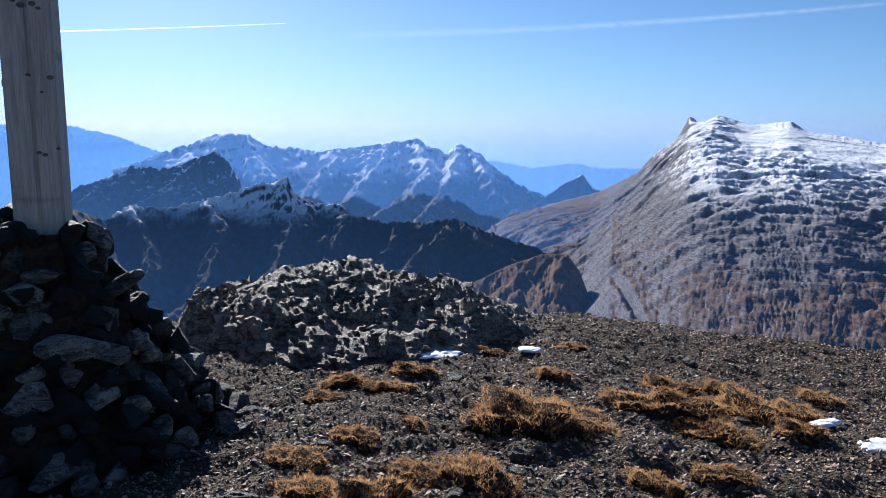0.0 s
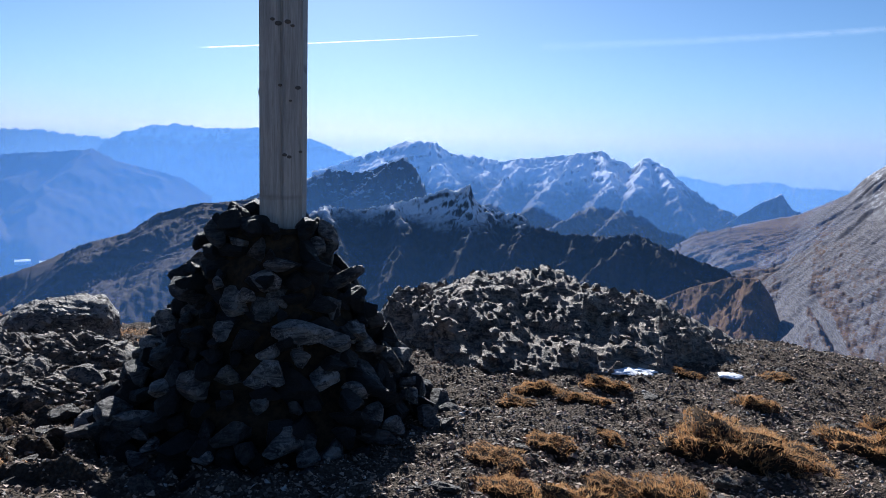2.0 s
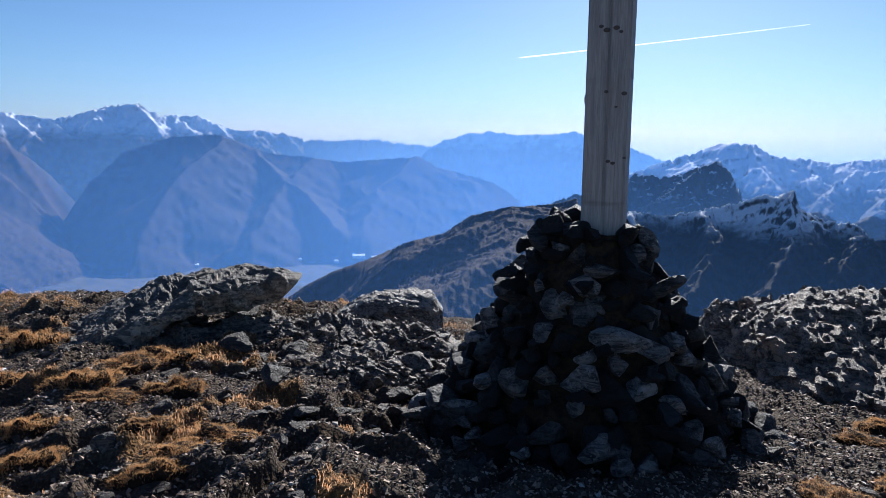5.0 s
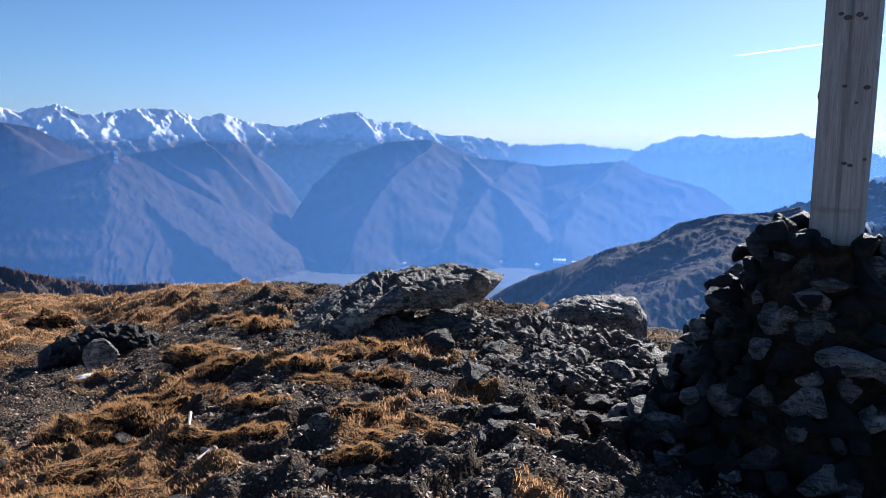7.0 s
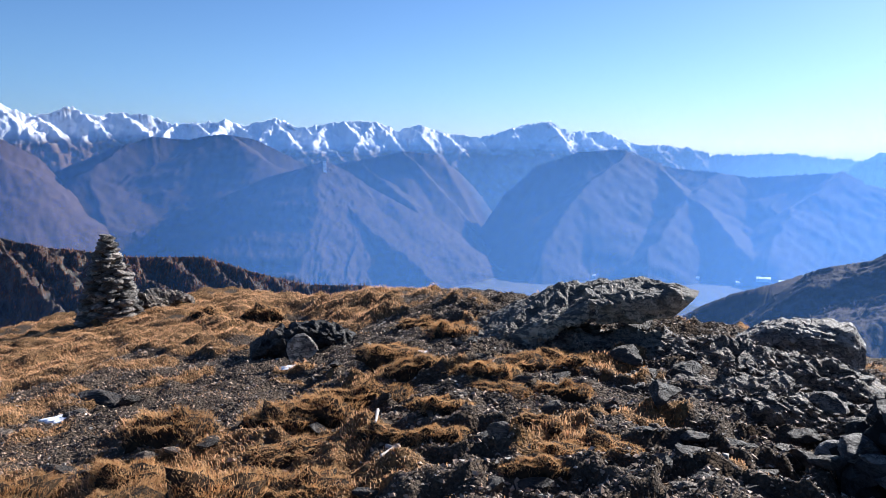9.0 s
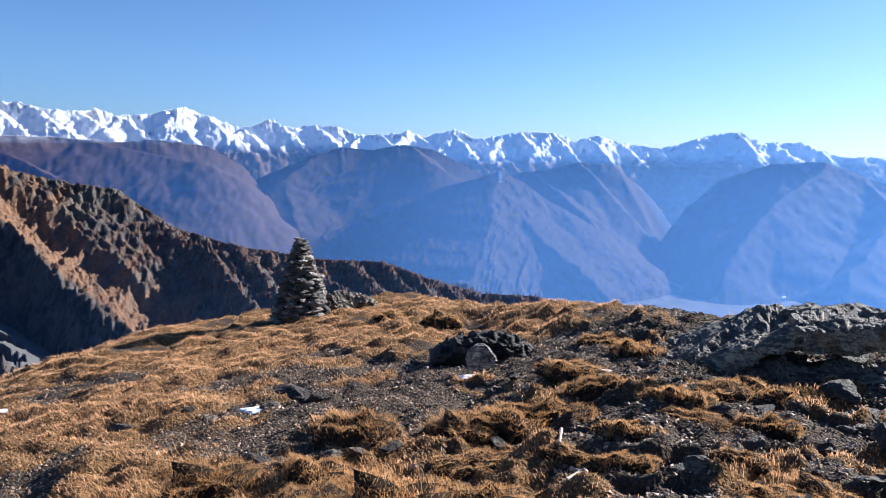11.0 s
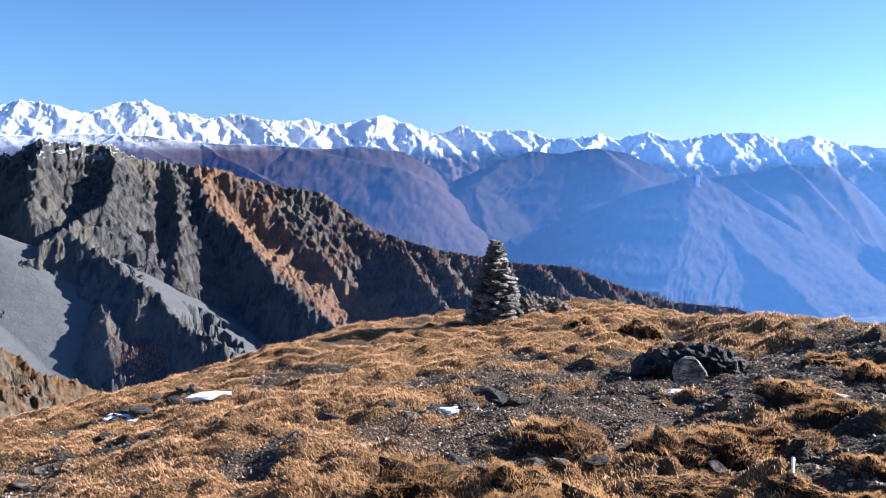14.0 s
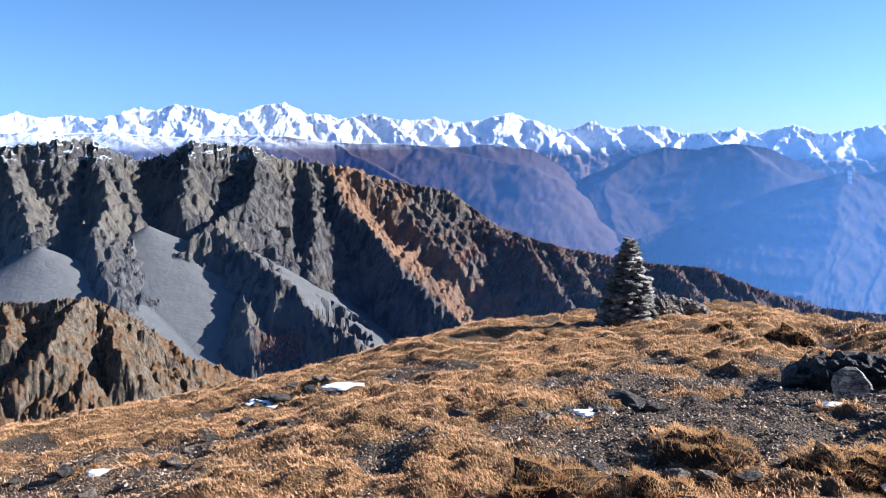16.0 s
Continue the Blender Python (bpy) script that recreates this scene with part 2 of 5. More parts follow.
SNOW_EAST = [
    (74.1, 2.22), (75.9, 2.39), (77.8, 2.19), (79, 2.76), (81.1, 2.05), (82.8, 2.64), (84.1, 3.09), (85.1,
    3.54), (87.5, 2.95), (89.7, 2.77), (91, 3.3), (92.7, 3.03), (94.4, 3.18), (95.7, 3.61), (98.3, 3.21),
    (99.1, 3.51), (100.8, 3.73), (102.2, 4.48), (104, 4.23), (105.3, 3.74), (106.5, 3.53), (108.6, 4.13),
    (110.2, 4.27), (111.3, 3.79), (112.3, 4.09), (114.1, 3.49), (115.4, 3.2), (116.6, 3.46), (118.7, 3.17),
    (120, 3.67), (121, 3.32),
    (124, 3.6), (129, 3.2)
]

SURFACES = {}


def on_slope(label, a, e):
    """The place on a mountain side at an azimuth and elevation."""
    az, r, z = SURFACES[label]
    i = int(np.argmin(np.abs(az - a)))
    seen = np.degrees(np.arctan2(z[9:, i] - EYE, r[9:, i]))
    k = 9 + int(np.argmin(np.abs(seen - e)))
    return -math.sin(radians(a)) * r[k, i], math.cos(radians(a)) * r[k, i], z[k, i]


def blurred(z, n):
    """A box blur over n cells each way, twice."""
    for _ in range(2):
        for axis in (0, 1):
            pad = [(n + 1, n) if k == axis else (0, 0) for k in (0, 1)]
            c = np.cumsum(np.pad(z, pad, mode="edge"), axis=axis)
            z = (np.take(c, range(2 * n + 1, c.shape[axis]), axis) - np.take(c, range(0, c.shape[axis] - 2 * n - 1), axis)) / (2 * n + 1)
    return z


def carved(z, r, wide, rounds, depth, seed, drops=16000, steps=110):
    """Running water: drops go downhill and cut gullies; wide is the width of a column at each row."""
    rng = np.random.default_rng(seed)
    rows, cols = z.shape
    tall = np.maximum(np.abs(np.gradient(r[:, cols // 2])), 0.1)[:, None]
    pace = float(np.sqrt(np.mean(wide) * np.mean(tall)))
    for _ in range(rounds):
        gi, gj = np.gradient(z, axis=0) / tall, np.gradient(z, axis=1) / wide
        slope = np.hypot(gi, gj) + 1e-6
        di, dj = -gi / slope * pace / tall, -gj / slope * pace / wide
        i, j = rng.uniform(6, rows - 1, drops), rng.uniform(0, cols - 1, drops)
        vi, vj = np.zeros(drops), np.zeros(drops)
        marks = []
        for _ in range(steps):
            k = np.rint(i).astype(int) * cols + np.rint(j).astype(int)
            marks.append(k)
            vi, vj = 0.45 * vi + 0.55 * di.ravel()[k], 0.45 * vj + 0.55 * dj.ravel()[k]
            i, j = np.clip(i + vi, 0, rows - 1), np.clip(j + vj, 0, cols - 1)
        flow = np.bincount(np.concatenate(marks), minlength=rows * cols).reshape(rows, cols).astype(float)
        flow[-2:] = 0
        cut = np.sqrt(np.minimum(blurred(flow, 1), 60)) * np.minimum(slope, 1.2)
        z = z - depth * cut
        z = 0.8 * z + 0.2 * blurred(z, 1)
    return z


def tent(x, y, line, right, left, flute, length, seed):
    """The height of a ridge along a line of world points: it falls away on both sides, fluted by gullies down its flanks."""
    best, along = np.full(x.shape, -1e9), 0.0
    for (x0, y0, z0), (x1, y1, z1) in zip(line[:-1], line[1:]):
        dx, dy = x1 - x0, y1 - y0
        size = math.hypot(dx, dy) + 1e-6
        u = np.clip(((x - x0) * dx + (y - y0) * dy) / size**2, 0, 1)
        ox, oy = x - x0 - u * dx, y - y0 - u * dy
        d = np.hypot(ox, oy)
        fall = np.where(dx * oy - dy * ox > 0, right, left)
        run = (along + u * size) / length
        cut = 1 + flute * (1.4 - 2.0 * ridged(run, d / length * 0.25 + seed, 3, seed, 0.6)) * np.minimum(1, d / length * 3)
        best = np.maximum(best, z0 + u * (z1 - z0) - fall * d * cut)
        along += size
    return best


def mountain(name, crest, far, front, material, label, jag=0.10, relief=0.7, gully=200.0, hollow=1.0, seed=1, back=0.25, rows=80, fine=0.08, foot=None, spurs=(), ridges=(), fans=(), fields=None, hummocks=0.0, stretch=1.8, wander=0.03, rounds=5, depth=0.6, grain=1.0, crags=0.0, category="mountain"):
    """A mountain side with its crest at the distance far, falling to its foot over the distance front. ridges: rows of points (azimuth, elevation, metres
    before the slope), and the fall to the right and to the left; fans: apex of a scree fan in the same way, its fall, and an edge that it stays to the right of."""
    az0, az1 = crest[0][0], crest[-1][0]
    az = np.linspace(az0, az1, int((az1 - az0) / fine) + 2)
    el = np.interp(az, *np.array(crest).T)
    jag = np.interp(az, *np.array(jag).T) if isinstance(jag, list) else jag
    el = el + jag * (ridged(az * 0.9, 0 * az + seed, 4, seed, 0.6) - 0.6) + 0.8 * jag * (ridged(az * 2.6, 0 * az + seed, 3, seed + 3, 0.6) - 0.5)
    n = max(2, int(1.5 / fine))
    lowest = np.array([el[max(0, i - n) : i + n + 1].min() for i in range(len(el))])
    even = blurred(np.repeat((0.5 * lowest + 0.5 * el)[None], 3, 0), n)[1]
    if isinstance(far, list):
        ways, far = np.interp(az, *np.array(far).T), max(d for _, d in far)
    else:
        ways = np.full_like(az, far)
    front = front * ways / far
    rc = ways * (1 + wander * smooth_noise(az / 5.0, 0 * az, seed + 7))
    top = EYE + rc * np.tan(np.radians(even))
    low = np.full_like(az, FLOOR - 20 if foot is None else foot) if not isinstance(foot, list) else np.interp(az, *np.array(foot).T)
    s = np.concatenate([np.linspace(-1, 0, 10)[:-1], np.linspace(0, 1, rows) ** 1.25])[:, None]
    front_s, back_s = np.clip(s, 0, 1), np.clip(-s, 0, 1)
    r = rc[None] - front_s * front + back_s * front * back
    z = top[None] - np.maximum(top - low, 5)[None] * (front_s**hollow + 0.45 * back_s)
    A = np.repeat(az[None], len(s), 0)
    x, y = -np.sin(np.radians(A)) * r, np.cos(np.radians(A)) * r

    def on_face(a, e, out):
        i = int(np.clip(np.argmin(np.abs(az - a)), 0, len(az) - 1))
        seen = np.minimum.accumulate(np.degrees(np.arctan2(z0[9:, i] - EYE, r[9:, i])))
        d = float(np.interp(-e, -seen, r[9:, i])) - out
        return -math.sin(radians(a)) * d, math.cos(radians(a)) * d, EYE + d * math.tan(radians(e))

    z0 = z.copy()
    X, L = np.radians(A) * far, gully
    wx, wy = 0.5 * fbm(X / L / 1.5, r / L / 1.5, 3, seed + 21), 0.5 * fbm(X / L / 1.5 + 40, r / L / 1.5, 3, seed + 22)
    rib = ridged(X / L + wx, r / L / stretch + wy, 5, seed + 11, 0.5) - 0.55
    shape = 0.3 + 0.7 * np.sin(np.pi * np.clip(front_s + 0.15, 0, 1))
    z = z + relief * L * shape * rib
    for a0, s0, a1, s1, high, width in spurs:
        along = (front_s - s0) / (s1 - s0)
        off = (A + 0.3 * width * fbm(A * 0.45, front_s * 6, 4, seed + 61) - (a0 + (a1 - a0) * along)) / width
        z = z + high * (0.85 + 0.4 * fbm(A * 0.4, front_s * 5, 3, seed + 62)) * np.maximum(0, 1 - np.abs(off)) * step(-0.1, 0.3, along) * step(1.35, 0.55, along)
    ripple = 0.07 if L < 120 else 0.035
    bent_x, bent_y = x + 0.16 * L * wx + ripple * L * fbm(x / L * 4, y / L * 4, 3, seed + 71), y + 0.16 * L * wy + ripple * L * fbm(x / L * 4, y / L * 4, 3, seed + 72)
    for k, (line, right, left, flute) in enumerate(ridges):
        z = np.maximum(z, tent(bent_x, bent_y, [on_face(*p) for p in line], right, left, flute, 0.35 * L, seed + 200 + k))
    wide = np.radians(fine) * r.mean(1)[:, None]
    if hummocks:
        q = np.log(r) * 57.3
        smooth_part = 1 - 0.93 * step(-34.5, -37.5, A + 1.5 * fbm(A / 3, q / 6, 3, seed)) * step(0.42, 0.25, front_s)
        lumps = 1.1 * (ridged(A / 5.5 + 0.4 * wx, q / 3.2 + 0.12 * A, 4, seed + 51, 0.6) - 0.6) + 0.5 * (ridged(A / 2.0 + 0.5 * wx, q / 0.9 + 0.2 * A, 4, seed + 52, 0.6) - 0.6) + 0.15 * fbm(A * 1.4, q * 1.4, 4, seed + 53, 0.6)
        beds = 4.0 * (fbm(A / 3.6 + 0.3 * wx, q / 1.5 + 0.15 * A, 5, seed + 54, 0.55) + 2)
        lumps = lumps + 0.22 * (np.floor(beds) + step(0.6, 0.9, beds - np.floor(beds)) - 8)
        z = z + hummocks * r * smooth_part * np.minimum(1, 0.15 + front_s * 4) * lumps
    z = carved(z, r, wide, rounds, depth, seed + 90) if rounds else z
    fan = np.zeros_like(z)
    for a, e, out, fall, edge in fans:
        px, py, pz = on_face(a, e, out)
        cone = pz - fall * np.hypot(x - px + 0.05 * L * wx, y - py + 0.05 * L * wy)
        if edge:
            seen = np.degrees(np.arctan2(z - EYE, r))
            cone = cone - 60 * np.maximum(0, A - 0.25 - np.interp(-seen, [-p[1] for p in edge], [p[0] for p in edge]))
        fan = np.maximum(fan, step(-0.6, 1.2, cone - z))
        z = np.maximum(z, cone)
    bare = 1 - fan
    z = z + bare * grain * 0.02 * min(L, 80) * (fbm(X / L * 9, r / L * 3.5, 4, seed + 41, 0.6) + 1.4 * (ridged((X + 0.35 * r) / L * 5, r / L * 1.6, 4, seed + 42, 0.6) - 0.6))
    extra = fields(A, np.degrees(np.arctan2(z - EYE, r)), z, fan) if fields else ()
    if fields:
        bare = bare * (1 - 0.75 * extra[1][1])
    if crags:
        z = z + crags * bare * (0.9 * (ridged(X / L * 1.3 + wx, r / L * 1.6 + wy, 5, seed + 43, 0.6) - 0.6) + 1.5 * (ridged((X - 0.7 * r) / L * 1.7 + wx, (X + r) / L * 0.7 + wy, 6, seed + 44, 0.6) - 0.6))
        q = (z + 0.22 * X + 0.06 * L * fbm(X / L * 1.5, r / L * 1.5, 4, seed + 45)) / (0.17 * L)
        part_up = q - np.floor(q)
        ledge = (L < 200) * step(-0.3, 0.4, fbm(X / L * 0.8, r / L * 0.8, 3, seed + 46))
        z = z + bare * 0.17 * L * 0.5 * ledge * (np.clip((part_up - 0.35) / 0.3, 0, 1) - part_up)
    # the skyline: lift or lower the crest to the elevations above
    for k in range(5):
        tan = (z - EYE) / r
        where = tan.argmax(0)
        cols = np.arange(len(az))
        gap = (np.tan(np.radians(el)) - tan[where, cols]) * r[where, cols]
        if k < 3:
            gap = blurred(np.repeat(gap[None], 3, 0), n)[1]
            z = z + gap[None] * step(0.8, 0.0, np.abs(s))
        else:
            z = z + np.maximum(gap, 0)[None] * np.exp(-(((s - s[where, 0][None]) / 0.05) ** 2))
            z = np.minimum(z, EYE + r * np.tan(np.radians(el))[None])
    SURFACES[label] = (az, r, z)
    made = grid_object(name, x, y, z, material, extra)
    return tagged(made, label, category)


def slanting(crest, starts, over, down, out, right, left, flute=0.3):
    """Ridges that leave a crest and fall aslant, side by side."""
    made = []
    for a in starts:
        e = float(np.interp(a, *np.array(crest).T))
        made.append(([(a, e, 0), (a + 0.4 * over, e - 0.35 * down, 0.7 * out), (a + 0.72 * over, e - 0.68 * down, out), (a + over, e - down, 1.1 * out)], right, left, flute))
    return made


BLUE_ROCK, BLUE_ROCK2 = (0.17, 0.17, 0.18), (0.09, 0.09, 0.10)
TURF = (0.16, 0.105, 0.05)
snow_range = mountain_material("snow_range_rock", (0.2, 0.2, 0.22), (0.1, 0.1, 0.11), (0.16, 0.11, 0.06), -20, -50, 20, 90, 0.6, 0.0, 0.75)
high_snow = mountain_material("high_snow_rock", (0.2, 0.19, 0.19), (0.1, 0.1, 0.1), (0.16, 0.1, 0.06), 60, 20, 90, 110, 0.7, 0.0, 0.72)
hazy_rock = mountain_material("hazy_rock", (0.2, 0.2, 0.22), (0.1, 0.1, 0.11), (0.16, 0.11, 0.06), -60, -90, -30, 140, 0.6, 0.0, 0.7)
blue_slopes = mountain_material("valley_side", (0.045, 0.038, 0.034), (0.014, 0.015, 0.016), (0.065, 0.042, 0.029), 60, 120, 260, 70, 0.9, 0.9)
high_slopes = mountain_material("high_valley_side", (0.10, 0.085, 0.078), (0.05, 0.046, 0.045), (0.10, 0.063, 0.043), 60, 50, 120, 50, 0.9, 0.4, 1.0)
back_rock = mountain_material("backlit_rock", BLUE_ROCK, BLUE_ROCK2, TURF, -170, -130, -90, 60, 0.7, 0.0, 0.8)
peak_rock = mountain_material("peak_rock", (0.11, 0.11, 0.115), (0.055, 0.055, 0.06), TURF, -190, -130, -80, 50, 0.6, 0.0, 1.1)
# the jagged ridge's shade is put into this very dark rock colour
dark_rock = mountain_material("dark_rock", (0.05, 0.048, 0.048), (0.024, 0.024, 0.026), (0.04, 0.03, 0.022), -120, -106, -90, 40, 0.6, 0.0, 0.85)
karst_rock = mountain_material("karst_limestone", (0.215, 0.203, 0.216), (0.065, 0.06, 0.068), (0.15, 0.085, 0.05), -88, -76, -36, 24, -0.62, 0.0, 1.08, True)
# brown turf darkened to hold the backlit hill's shade; the spur's turf stays lighter
shaded_hill_turf = mountain_material("shaded_hill_turf", (0.055, 0.045, 0.043), (0.028, 0.025, 0.026), (0.05, 0.033, 0.029), 40, 200, 300, 30, 1.1)
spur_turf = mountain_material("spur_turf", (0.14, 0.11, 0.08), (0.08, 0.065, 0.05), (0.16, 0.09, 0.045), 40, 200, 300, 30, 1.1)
cliff_rock = mountain_material("cliff_rock", (0.13, 0.102, 0.075), (0.03, 0.025, 0.02), (0.14, 0.08, 0.042), -20, 125, 160, 7, -0.22)

mountain("snowy_mountain_range", SNOW_SOUTH, 4600, 900, snow_range, "distant snow-capped alpine range in blue haze", 0.3, 0.3, 200, 0.8, 3, rows=110, rounds=1, depth=1.0, crags=22.0, grain=3.0, ridges=slanting(SNOW_SOUTH, np.arange(34.5, 73, 2.6), -2.6, 2.6, 150, 0.6, 0.8) + slanting(SNOW_SOUTH, np.arange(35.5, 73, 3.7), 1.8, 2.2, 130, 0.6, 0.8))
mountain("snowy_mountain_range", SNOW_EAST, 4600, 900, high_snow, "distant bright snow-covered range of high peaks", 0.3, 0.3, 200, 0.8, 5, rows=110, rounds=1, depth=1.0, crags=22.0, grain=3.0, ridges=slanting(SNOW_EAST, np.arange(75.9, 127, 2.7), -2.6, 2.4, 150, 0.6, 0.8) + slanting(SNOW_EAST, np.arange(77, 127, 4.1), 1.8, 2.2, 130, 0.6, 0.8))
mountain("distant_range", FAR_THIN, 4780, 400, snow_range, "faint thin line of far hazy peaks", 0.35, 0.5, 200, 1.0, 8, rows=30, rounds=0)
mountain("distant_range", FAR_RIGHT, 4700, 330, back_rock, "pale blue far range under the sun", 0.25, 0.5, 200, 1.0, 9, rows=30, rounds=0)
mountain("distant_range", FAR_MID, 4280, 580, hazy_rock, "hazy blue backlit range with small snow fields", 0.3, 0.5, 260, 0.9, 10, rounds=2, depth=3.0)


FARSIDE = dict(wander=0.008, fine=0.11, rounds=0, foot=FLOOR - 110, hollow=0.85, rows=120)
mountain("valley_mountain", M1, 3250, 1120, high_slopes, "brown autumn slopes of a high valley side", 0.16, 0.1, 300, seed=12, grain=1.2, ridges=[
    ([(91.5, 1.2, 0), (84.6, -0.6, 200), (80.7, -3.7, 260), (76.8, -5.8, 280)], 0.55, 0.5, 0.06), ([(98.8, 1.4, 0), (93.7, -1.4, 150), (87.2, -4.5, 200), (83, -7, 220)], 0.5, 0.7, 0.06)]
    + slanting(M1, (104, 109, 114, 119), -11, 7, 150, 0.45, 0.55, 0.06), **FARSIDE)
# this shoulder takes the darker slope colour, which paints its shade
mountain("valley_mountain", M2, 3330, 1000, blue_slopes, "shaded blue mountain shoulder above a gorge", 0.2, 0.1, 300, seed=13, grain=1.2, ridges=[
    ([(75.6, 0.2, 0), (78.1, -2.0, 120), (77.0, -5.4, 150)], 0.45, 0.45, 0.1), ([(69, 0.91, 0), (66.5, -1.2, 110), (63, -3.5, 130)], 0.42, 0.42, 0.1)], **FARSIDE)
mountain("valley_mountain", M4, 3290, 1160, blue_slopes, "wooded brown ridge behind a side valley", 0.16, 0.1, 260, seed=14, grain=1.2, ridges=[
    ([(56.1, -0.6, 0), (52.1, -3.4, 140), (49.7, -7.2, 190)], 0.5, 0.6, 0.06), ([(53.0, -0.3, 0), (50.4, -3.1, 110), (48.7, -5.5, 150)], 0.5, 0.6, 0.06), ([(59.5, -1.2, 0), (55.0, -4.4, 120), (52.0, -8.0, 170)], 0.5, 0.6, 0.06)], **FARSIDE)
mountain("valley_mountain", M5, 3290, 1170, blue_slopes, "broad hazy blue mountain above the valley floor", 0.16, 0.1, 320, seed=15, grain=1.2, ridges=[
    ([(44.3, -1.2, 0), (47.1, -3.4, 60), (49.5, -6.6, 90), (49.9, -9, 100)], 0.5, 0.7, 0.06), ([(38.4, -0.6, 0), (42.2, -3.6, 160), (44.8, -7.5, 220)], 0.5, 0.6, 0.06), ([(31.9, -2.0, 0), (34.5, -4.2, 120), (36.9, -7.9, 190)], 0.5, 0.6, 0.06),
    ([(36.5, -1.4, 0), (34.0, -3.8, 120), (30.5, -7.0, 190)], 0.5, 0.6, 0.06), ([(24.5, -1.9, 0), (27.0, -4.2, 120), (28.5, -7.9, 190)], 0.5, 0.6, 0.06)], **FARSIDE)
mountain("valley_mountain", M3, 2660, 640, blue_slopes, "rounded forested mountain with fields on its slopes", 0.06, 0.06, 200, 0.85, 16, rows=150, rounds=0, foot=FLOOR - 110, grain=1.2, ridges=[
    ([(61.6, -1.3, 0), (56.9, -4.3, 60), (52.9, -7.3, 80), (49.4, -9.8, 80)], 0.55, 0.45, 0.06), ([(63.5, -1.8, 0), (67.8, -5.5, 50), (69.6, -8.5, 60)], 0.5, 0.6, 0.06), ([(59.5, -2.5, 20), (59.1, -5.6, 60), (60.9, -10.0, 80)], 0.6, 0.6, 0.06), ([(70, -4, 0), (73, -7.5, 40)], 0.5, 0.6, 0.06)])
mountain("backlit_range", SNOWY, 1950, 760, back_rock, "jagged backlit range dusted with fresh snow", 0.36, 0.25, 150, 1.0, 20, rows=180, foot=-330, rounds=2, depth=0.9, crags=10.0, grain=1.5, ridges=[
    ([(-16.9, -1.6, 0), (-18.7, -4.4, 130), (-21.4, -7.4, 200)], 0.8, 0.7, 0.4), ([(-12.8, -0.9, 0), (-13.9, -3.6, 110), (-11.3, -5.8, 190), (-8.6, -7.1, 240)], 0.6, 0.8, 0.4), ([(-7.0, -1.7, 0), (-5.2, -4.5, 110), (-3.9, -6.2, 160)], 0.7, 0.8, 0.4),
    ([(0.5, -0.7, 0), (-1.5, -3.2, 90), (-3.9, -5.1, 150)], 0.7, 0.9, 0.4), ([(-16.2, -1.3, 0), (-15.0, -4.4, 130), (-12.5, -7.5, 220)], 0.7, 0.8, 0.4), ([(-10.8, -1.3, 0), (-9.6, -3.4, 60), (-7.5, -5.4, 120)], 0.7, 0.8, 0.4), ([(4.5, -1.7, 0), (3.0, -4, 90)], 0.7, 0.8, 0.4)])
mountain("pointed_peak", SMALLPEAK, 1700, 200, back_rock, "small pointed rock peak in a gap", 0.2, 0.4, 60, 0.8, 22, rows=50, rounds=2, depth=0.8)
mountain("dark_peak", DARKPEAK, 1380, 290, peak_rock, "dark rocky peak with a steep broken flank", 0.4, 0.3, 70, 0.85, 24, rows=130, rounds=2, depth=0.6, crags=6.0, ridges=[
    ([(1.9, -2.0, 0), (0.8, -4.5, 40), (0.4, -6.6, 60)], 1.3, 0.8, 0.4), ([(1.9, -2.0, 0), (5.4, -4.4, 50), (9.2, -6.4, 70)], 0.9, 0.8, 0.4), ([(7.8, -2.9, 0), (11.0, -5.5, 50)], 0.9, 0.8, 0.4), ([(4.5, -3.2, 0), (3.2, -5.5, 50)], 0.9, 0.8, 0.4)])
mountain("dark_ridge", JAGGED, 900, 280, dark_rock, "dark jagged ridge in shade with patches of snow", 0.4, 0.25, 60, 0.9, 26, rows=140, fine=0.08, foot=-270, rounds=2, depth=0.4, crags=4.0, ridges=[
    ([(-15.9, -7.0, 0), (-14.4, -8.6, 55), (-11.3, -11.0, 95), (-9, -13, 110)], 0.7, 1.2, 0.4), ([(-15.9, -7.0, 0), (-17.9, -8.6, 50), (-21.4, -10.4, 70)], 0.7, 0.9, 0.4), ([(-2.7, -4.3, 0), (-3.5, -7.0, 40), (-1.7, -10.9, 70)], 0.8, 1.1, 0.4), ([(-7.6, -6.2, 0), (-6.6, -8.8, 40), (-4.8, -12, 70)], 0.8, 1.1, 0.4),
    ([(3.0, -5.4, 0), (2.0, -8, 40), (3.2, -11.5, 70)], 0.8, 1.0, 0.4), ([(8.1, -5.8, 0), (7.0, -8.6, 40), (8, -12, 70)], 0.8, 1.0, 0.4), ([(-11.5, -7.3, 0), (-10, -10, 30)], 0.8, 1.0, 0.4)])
mountain("karst_mountain", KARST, 1400, 1060, karst_rock, "grey limestone mountain with snow field and bare terraces", 0.12, 0.05, 150, 1.0, 28, rows=280, hummocks=0.0062, foot=[(-53, -104), (-38, -104), (-28, -125), (-17, -280)], stretch=0.8, rounds=1, depth=0.25, fine=0.08, grain=0.2, spurs=[(-27.6, 0.7, -31.6, 0.97, -7, 0.5), (-27.0, 0.6, -31.0, 0.95, 5, 1.4)])
mountain("hill_spur", LUMP, 655, 290, spur_turf, "small brown grassy spur below the ridge", 0.1, 0.2, 60, 0.9, 30, foot=-200, rounds=3, depth=0.4)
